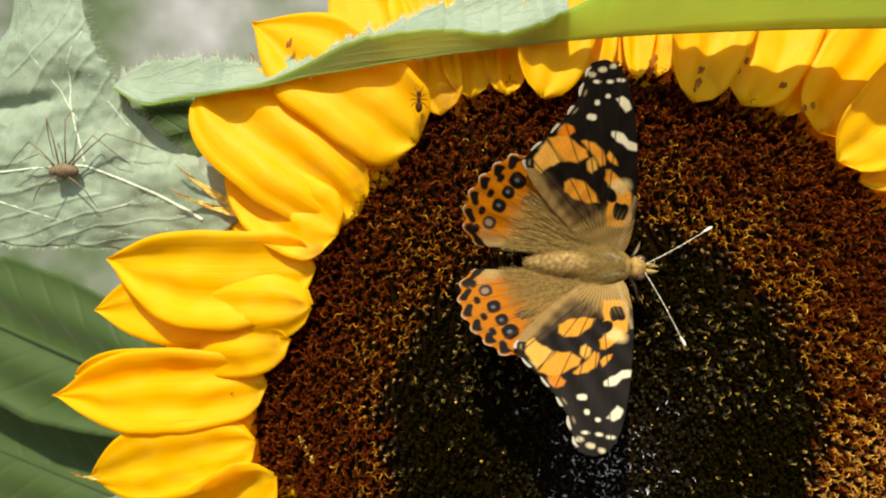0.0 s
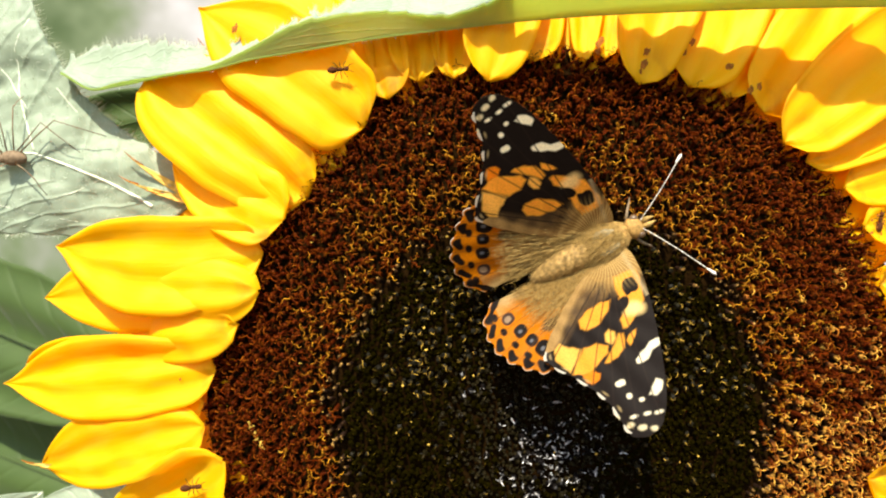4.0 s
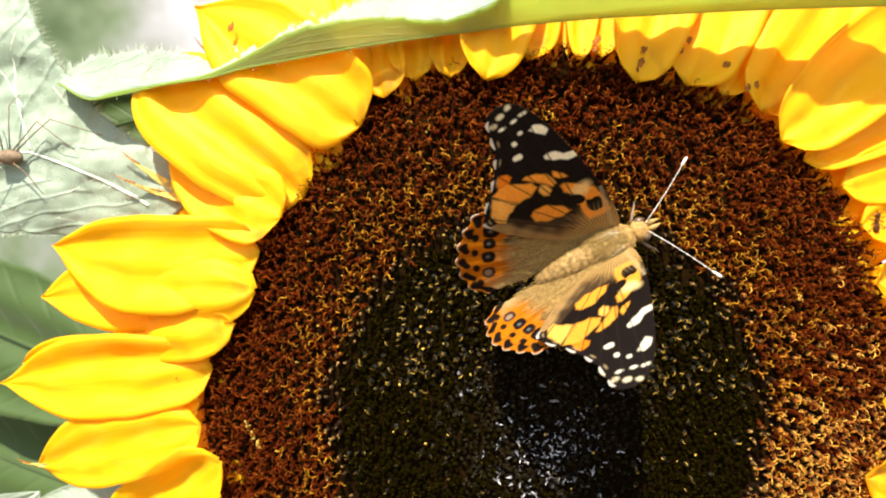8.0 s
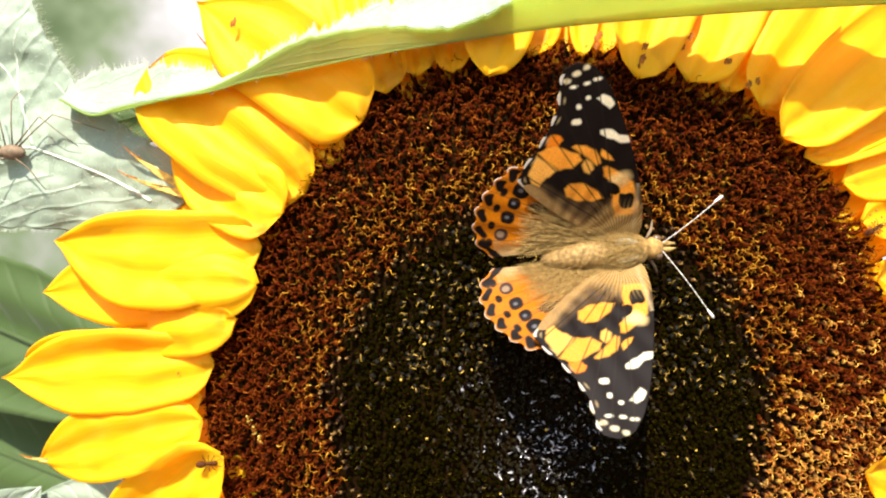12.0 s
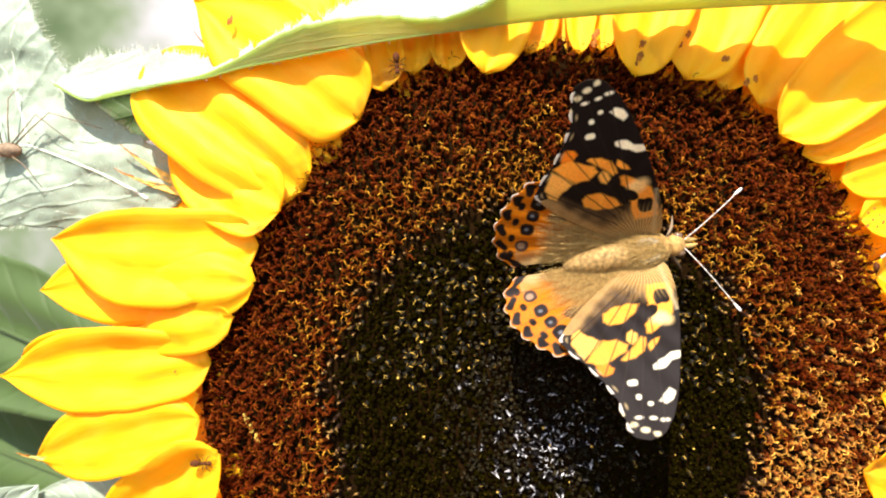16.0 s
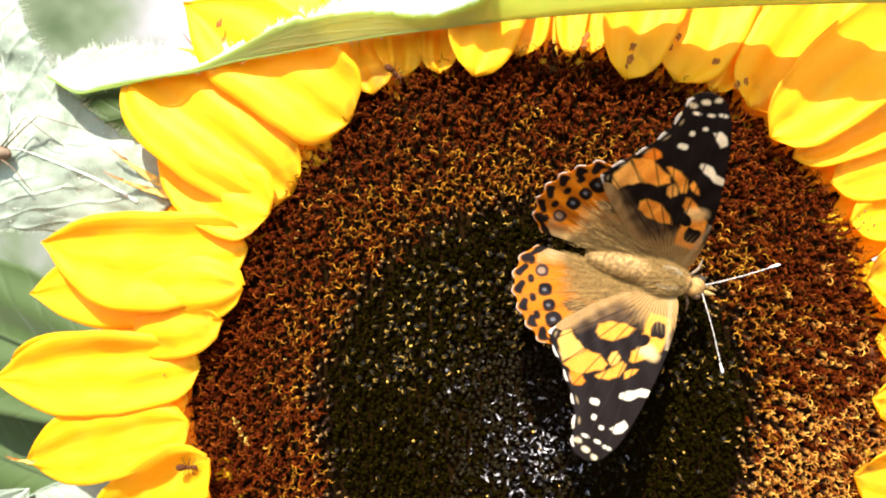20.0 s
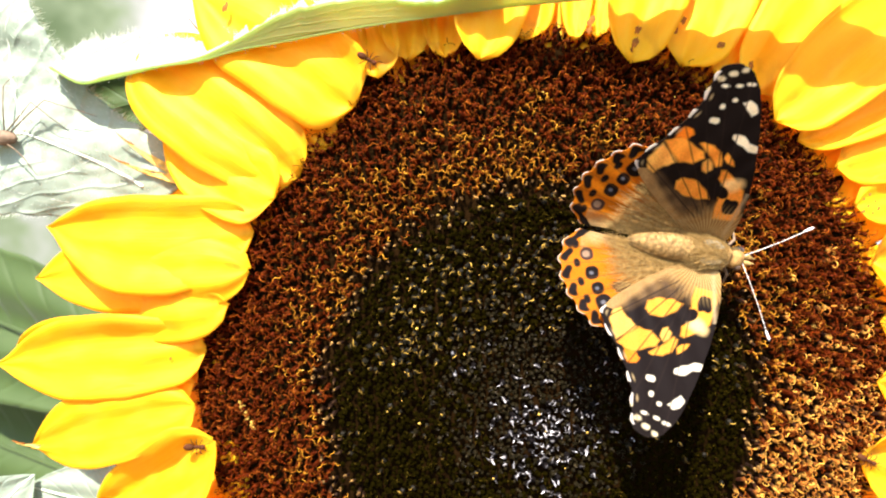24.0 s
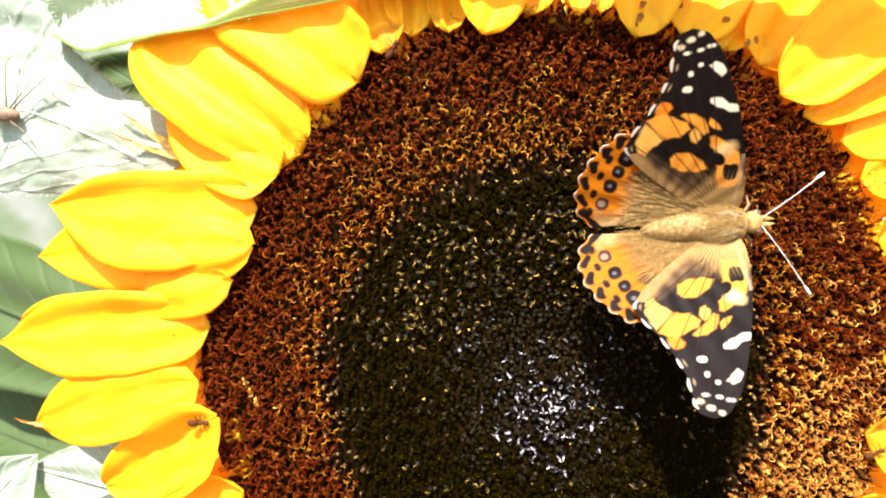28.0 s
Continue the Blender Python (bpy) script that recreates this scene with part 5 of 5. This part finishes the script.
# ---- creatures ----
def harvestman():
    ob = thing("harvestman", "long-legged brown harvestman resting on a leaf", "harvestman", at=HOME + on_leaf(-65.0, 13.8, 1.5) * MM)
    v, f = blob((0, 0, 0), (2.0, 1.1, 1.15), seg=20, rings=12, wobble=0.12)
    mesh_ob("body", v, f, CHITIN, ob, "oval pale brown body")
    v, f = blob((-1.6, -0.3, -0.1), (0.8, 0.6, 0.7), seg=14, rings=8)
    mesh_ob("head", v, f, CHITIN, ob)
    legs = (((0.5, 0.8), (4.5, 5.2), (9.5, 1.0)), ((0.8, 0.5), (6.5, 5.5), (13.5, 3.4)), ((0.2, 0.9), (0.4, 7.5), (1.0, 9.5)), ((-0.8, 0.7), (-2.5, 7.8), (-2.2, 1.8)),
            ((-1.0, -0.3), (-3.4, 2.4), (-7.5, 1.2)), ((0.4, -0.8), (3.6, -3.2), (4.6, -5.6)), ((-0.6, -0.8), (-3.2, -2.4), (-5.2, -4.6)), ((-1.2, 0.4), (-5.0, 4.2), (-9.5, 0.2)))
    for a, b, c in legs:
        v, f = tube([(a[0], -0.3, a[1]), (b[0] * 0.6, -0.8, b[1] * 0.6), (b[0], -1.0, b[1]), ((b[0] + c[0]) / 2, -0.3, (b[1] + c[1]) / 2), (c[0], 1.0, c[1])],
                    (0.13, 0.1, 0.09, 0.07, 0.05), 6)
        mesh_ob("leg", v, f, CHITIN, ob, "hair-thin jointed leg")


harvestman()


ANT = 0.8


def ant_at(label):
    """x forwards, z up from its back."""
    ob = thing("ant", label, "ant", "ants on the petals")
    for name, c, r in (("abdomen", (-1.25, 0, 0.15), (0.95, 0.62, 0.6)), ("thorax", (0.15, 0, 0.0), (0.75, 0.34, 0.36)), ("head", (1.15, 0, 0.05), (0.5, 0.46, 0.38))):
        v, f = blob(c, r, seg=16, rings=10)
        v = np.array(v) * ANT
        mesh_ob(name, v, f, DARK_CHITIN, ob)
    for s in (1, -1):
        for x0, x1 in ((0.55, 1.3), (0.15, 0.1), (-0.2, -1.2)):
            v, f = tube([(x0, 0.2 * s, -0.1), ((x0 + x1) / 2, 0.95 * s, 0.35), (x1, 1.55 * s, -0.5)], (0.09, 0.08, 0.04), 5)
            v = np.array(v) * ANT
            mesh_ob("leg", v, f, DARK_CHITIN, ob)
        v, f = tube([(1.5, 0.2 * s, 0.2), (1.9, 0.6 * s, 0.4), (2.5, 0.7 * s, 0.1)], (0.06, 0.06, 0.04), 5)
        v = np.array(v) * ANT
        mesh_ob("antenna", v, f, DARK_CHITIN, ob)
    return ob


petal_ant = ant_at("small dark ant on a lower petal")
crown_ant = ant_at("small dark ant walking along the upper petals")
flank_ant = ant_at("small dark ant on a petal of the far side")


# ---- what moves ----
# seconds; place x, z (mm); heading, roll, pitch; lift of the left and right wings; sweep of the wings forwards (degrees)
BUTTERFLY_ROWS = [
    (0.0, 14.0, 0.4, -3.2, -3.5, -1.5, 21.3, 32.4, -0.7),
    (0.4, 15.5, 0.8, -0.4, -4.7, -7.9, 41.0, 51.5, -20.7),
    (0.6, 16.3, 2.2, 2.2, -0.7, -4.1, 40.3, 39.7, -4.9),
    (0.8, 17.8, 1.2, 7.2, -1.9, 2.2, 45.5, 54.3, -4.9),
    (1.0, 18.8, 1.1, 8.5, -1.1, -4.7, 32.5, 36.7, -6.2),
    (1.2, 18.8, 1.3, 9.5, -3.1, 1.0, 38.1, 51.9, -4.4),
    (1.5, 18.9, 1.8, 14.3, -2.4, 3.8, 33.5, 43.8, -1.4),
    (1.8, 20.1, 2.1, 16.9, -2.6, 3.8, 30.7, 41.1, -1.2),
    (2.0, 20.0, 0.9, 18.5, -2.6, 2.8, 46.3, 57.7, -6.9),
    (2.3, 20.5, 1.4, 19.9, -3.3, 6.9, 43.6, 55.7, -4.0),
    (2.5, 20.3, 1.5, 19.5, -1.9, 5.9, 39.6, 48.2, -2.9),
    (2.7, 20.2, 1.2, 23.4, -4.0, 3.7, 58.4, 73.7, -10.1),
    (3.0, 20.7, 1.7, 20.6, -1.8, 6.4, 66.0, 66.0, -12.5),
    (3.2, 20.9, 1.1, 22.6, -1.6, 6.4, 40.7, 46.0, -3.3),
    (3.4, 20.9, 1.0, 22.1, -1.1, 6.2, 41.7, 46.0, -2.9),
    (3.5, 21.6, 1.5, 24.3, -1.4, 7.9, 63.3, 65.9, -7.8),
    (4.2, 21.6, 1.3, 26.0, -2.5, 8.5, 25.0, 25.0, -5.6),
    (4.9, 21.6, 1.2, 26.7, -3.0, 8.8, 35.0, 32.0, -4.7),
    (5.5, 21.6, 1.1, 27.8, -3.7, 9.2, 32.0, 42.8, -3.4),
    (5.8, 21.4, 1.1, 27.6, -3.7, 9.8, 38.7, 50.9, -3.0),
    (6.0, 21.0, 1.7, 34.7, -2.8, 5.5, 50.2, 51.4, -6.4),
    (6.4, 21.7, 2.0, 29.8, -3.7, 8.9, 45.1, 55.0, -8.3),
    (6.6, 22.1, 1.7, 29.8, -5.2, 8.1, 31.2, 48.7, -4.3),
    (7.0, 22.3, 1.7, 30.7, -5.5, 8.4, 32.2, 49.6, -2.7),
    (7.3, 22.4, 0.3, 25.4, -2.8, 6.0, 34.9, 47.6, -6.2),
    (7.7, 22.7, 0.5, 23.4, -3.1, 6.4, 32.7, 47.2, -5.8),
    (8.0, 22.7, 0.8, 25.3, -4.3, 7.2, 41.4, 57.2, -5.9),
    (8.4, 22.6, -0.8, 14.9, -1.2, 2.5, 37.0, 45.3, -8.8),
    (8.7, 22.4, -0.9, 15.4, -1.1, 2.7, 39.5, 46.1, -8.2),
    (9.0, 23.6, -0.8, 9.2, -0.0, -1.4, 40.1, 39.6, -11.4),
    (9.2, 23.3, -1.4, 12.1, -0.9, 0.9, 42.0, 46.7, -11.4),
    (9.6, 23.6, -2.0, 0.8, -1.0, -2.3, 36.6, 38.2, -5.9),
    (10.0, 23.8, -1.8, -2.8, 0.4, -2.3, 33.8, 30.0, -5.7),
    (10.3, 24.2, -1.7, 0.9, -1.7, -0.6, 38.5, 45.3, -7.3),
    (10.6, 24.4, -1.1, 1.0, -1.6, 0.4, 36.2, 43.3, -9.1),
    (11.0, 24.3, -0.9, 2.3, -1.6, -1.1, 30.8, 36.7, -7.7),
    (11.3, 24.2, -1.6, 4.1, -1.6, -2.6, 34.7, 40.9, -9.7),
    (11.6, 24.2, -1.7, 8.3, -1.1, -5.0, 47.9, 54.5, -13.6),
    (12.0, 24.1, -0.8, 5.5, -1.2, -1.6, 30.9, 35.6, -7.3),
    (12.5, 24.8, -0.8, 4.3, -0.6, -2.7, 35.0, 36.0, -8.8),
    (14.5, 25.9, -0.5, 12.0, -2.3, 1.6, 28.8, 39.1, -8.4),
    (15.0, 26.5, -1.0, 8.9, -0.7, 1.9, 38.4, 41.9, -6.5),
    (15.5, 26.3, -0.6, 11.4, -0.5, 2.3, 36.6, 38.1, -7.9),
    (16.0, 27.4, -1.0, 9.8, -0.1, 0.2, 36.6, 37.3, -8.2),
    (16.2, 27.4, -1.0, 9.8, -0.1, 0.2, 36.6, 37.3, -8.2),
    (16.3, 28.2, -1.6, 9.1, 55.0, -4.3, 68.0, 8.0, -10.8),
    (16.4, 29.0, -3.2, 8.4, -8.0, -8.9, 58.7, 38.7, -13.4),
    (16.6, 29.0, -3.2, 8.4, 3.5, -8.9, 46.7, 38.7, -13.4),
    (17.0, 28.8, -3.2, -0.3, 0.9, -3.3, 35.7, 31.8, -8.2),
    (17.3, 30.2, -3.0, -2.5, 1.1, -4.0, 36.2, 29.6, -10.4),
    (17.6, 30.1, -2.8, -3.5, -0.2, -6.0, 32.2, 30.1, -10.6),
    (18.0, 30.8, -2.7, -5.2, 0.9, -0.9, 34.0, 29.5, -8.0),
    (18.5, 30.9, -2.5, -6.4, 0.9, -0.6, 36.7, 32.7, -6.6),
    (19.0, 31.2, -2.8, -6.8, 1.9, -0.9, 37.5, 29.6, -6.9),
    (19.5, 31.2, -2.8, -8.4, 2.1, 2.0, 40.3, 31.1, -5.2),
    (20.0, 31.5, -4.2, -16.9, 2.4, -2.1, 35.9, 24.1, -6.2),
    (20.5, 32.3, -3.4, -22.8, 6.0, 1.9, 44.3, 19.9, -3.2),
    (22.5, 34.4, -3.3, -19.6, 5.0, -0.2, 38.2, 17.8, -6.0),
    (22.8, 34.4, -3.4, -18.2, 2.5, -2.3, 36.1, 24.2, -8.4),
    (23.0, 34.8, -2.6, -15.6, 2.9, -4.6, 39.2, 25.8, -11.2),
    (23.5, 36.2, -3.1, -12.1, 1.6, -4.5, 34.3, 28.1, -8.7),
    (24.0, 36.0, -3.2, -11.3, 2.3, -8.2, 34.5, 24.9, -10.2),
    (24.5, 35.9, -4.1, -11.9, 2.6, -6.4, 32.7, 19.7, -9.4),
    (25.0, 36.1, -4.2, -11.9, 1.2, -4.5, 31.5, 24.8, -9.0),
    (25.5, 36.6, -3.0, -7.6, -0.1, -15.7, 26.5, 23.6, -16.0),
    (26.0, 37.2, -2.9, -3.3, 0.3, -6.1, 27.6, 26.3, -11.7),
    (27.0, 36.6, -3.7, -6.6, 0.6, -12.2, 29.5, 19.9, -11.8),
    (28.0, 37.5, -3.0, 3.1, -0.4, -3.5, 28.7, 27.9, -9.1),
]
# seconds; the overhanging leaf's shift x, z (mm) in the wind
LEAF_ROWS = [
    (0.0, -0.2, 1.3),
    (0.5, 0.1, 1.5),
    (1.0, -0.1, 0.8),
    (1.5, 0.0, 0.6),
    (2.0, 0.1, 0.3),
    (2.5, -0.1, 1.0),
    (3.0, 0.0, 2.1),
    (3.5, -0.1, 1.8),
    (5.5, 0.3, 1.1),
    (6.0, -0.2, 0.7),
    (6.5, -0.3, 0.4),
    (7.0, -0.1, 0.2),
    (7.5, 0.2, 0.6),
    (8.0, 0.0, 0.0),
    (8.5, 0.1, -0.4),
    (9.0, 0.1, -1.0),
    (9.5, 0.0, -0.4),
    (10.0, -0.1, -0.0),
    (10.5, -0.4, 0.1),
    (10.9, -0.7, -0.3),
    (11.0, -0.3, -0.7),
    (11.3, 3.7, -5.0),
    (11.4, 5.2, -7.7),
    (11.5, -1.8, -11.2),
    (11.6, 2.8, -8.4),
    (11.7, 3.6, -6.3),
    (11.8, 2.3, -5.3),
    (11.9, 2.8, -4.1),
    (12.0, 0.1, -3.0),
    (12.1, 1.5, -1.0),
    (12.2, 2.3, 1.6),
    (12.3, 2.6, 2.3),
    (13.4, 1.1, -0.2),
    (14.6, -0.4, -2.7),
    (17.0, -0.7, 0.0),
    (20.0, 0.3, 0.4),
    (25.0, -0.7, -0.6),
    (26.0, 0.9, 1.2),
    (28.0, -0.3, 0.8),
]


def ant_pose(p, heading):
    """Sitting on a petal that faces the viewer."""
    return Matrix.Translation(HOME + Vector(p) * MM) @ pose(0, 0, 0, 0, -heading, 0) @ pose(0, 0, 0, 90, 0, 0)


def motions():
    body, wings = [], {k: [] for k in butterfly_wings}
    for t, x, z, heading, roll, pitch, el, er, sweep in BUTTERFLY_ROWS:
        m = Matrix.Translation(HOME + Vector((x, -11.0, z)) * MM) @ pose(0, 0, 0, 0, -heading, 0) @ pose(0, 0, 0, 90 + roll, 0, 0) @ pose(0, 0, 0, 0, -pitch, 0)
        body.append((t, m))
        for (side, kind), rows in wings.items():
            k = sweep if kind == "forewing" else sweep * 0.5
            if side == "left":
                rows.append((t, pose(0, 0.9 * MM, 0.8 * MM, el) @ pose(0, 0, 0, 0, 0, -k)))
            else:
                rows.append((t, pose(0, -0.9 * MM, 0.8 * MM, -er) @ pose(0, 0, 0, 0, 0, k)))
    walk(butterfly, body)
    for k, rows in wings.items():
        walk(butterfly_wings[k], rows)
    hinge = Matrix.Translation(Vector((80, 0, 35)) * MM)          # the leaf swings about its stalk, out of sight
    walk(over_leaf, [(t, Matrix.Translation(HOME + Vector((x * 0.5, min(0, z) * 0.3, 0)) * MM) @ hinge @ pose(0, 0, 0, 0, math.degrees(z / 125), 0) @ hinge.inverted())
                     for t, x, z in LEAF_ROWS])
    walk(petal_ant, [(0.0, ant_pose((-38.92, -4.2, -37.31), 100)), (3.0, ant_pose((-37.71, -4.2, -31.92), 60)), (5.5, ant_pose((-34.09, -4.2, -37.31), -60)), (8.5, ant_pose((-33.61, -4.2, -37.39), 20)), (9.0, ant_pose((-32.48, -4.2, -32.89), 40)),
                     (11.0, ant_pose((-33.29, -4.2, -31.28), 10)), (17.0, ant_pose((-34.09, -4.2, -31.52), 0)), (20.0, ant_pose((-34.49, -4.2, -31.52), 0)), (25.0, ant_pose((-34.25, -4.2, -30.96), 0)),
                     (28.0, ant_pose((-34.25, -4.2, -30.96), 0))])
    walk(crown_ant, [(0.0, ant_pose((-11.66, -4.9, 23.56), 90)), (2.0, ant_pose((-10.44, -4.9, 21.29), 60)), (5.5, ant_pose((-18.14, -4.9, 28.42), -40)), (6.0, ant_pose((-14.49, -4.9, 27.37), -60)),
                     (6.4, ant_pose((-12.63, -4.9, 24.77), -80)), (6.9, ant_pose((-11.38, 7, 19.94), -80)), (8.1, ant_pose((-40.70, 9, 8.61), -60)), (8.4, ant_pose((-34.49, -5.2, 8.28), -20)), (8.7, ant_pose((-31.04, -5.2, 6.51), -25)),
                     (9.2, ant_pose((-27.90, -5.2, 5.23), -10)), (9.6, ant_pose((-24.93, -5.2, 6.51), 40)), (10.6, ant_pose((-14.79, -5.2, 14.55), 45)), (12.3, ant_pose((-6.80, -4.9, 28.82), 10)),
                     (12.5, ant_pose((-6.56, -4.9, 26.64), -80)), (14.6, ant_pose((-6.80, -4.9, 25.58), -100)), (17.0, ant_pose((-5.83, -4.9, 24.77), -70)), (20.0, ant_pose((-5.18, -4.9, 24.37), -40)),
                     (22.6, ant_pose((-15.71, -4.9, 26.80), 120)), (23.6, ant_pose((-11.66, -4.9, 25.18), -30)), (25.0, ant_pose((-7.45, -4.9, 21.94), -10)), (26.0, ant_pose((-7.61, -4.9, 22.10), 150)),
                     (28.0, ant_pose((-6.80, -4.9, 21.94), 60))])
    walk(flank_ant, [(0.0, ant_pose((63.80, -1, 5.04), 70)), (8.0, ant_pose((63.47, -1, 4.05), 80)), (11.0, ant_pose((63.06, -1, 3.39), 80)), (13.5, ant_pose((62.18, -3.4, 0.08), -80)),
                     (20.0, ant_pose((64.30, -1, -16.45), -80)), (25.0, ant_pose((61.19, -4.2, -34.65), -10)), (28.0, ant_pose((61.59, -4.2, -35.30), 20))])


motions()
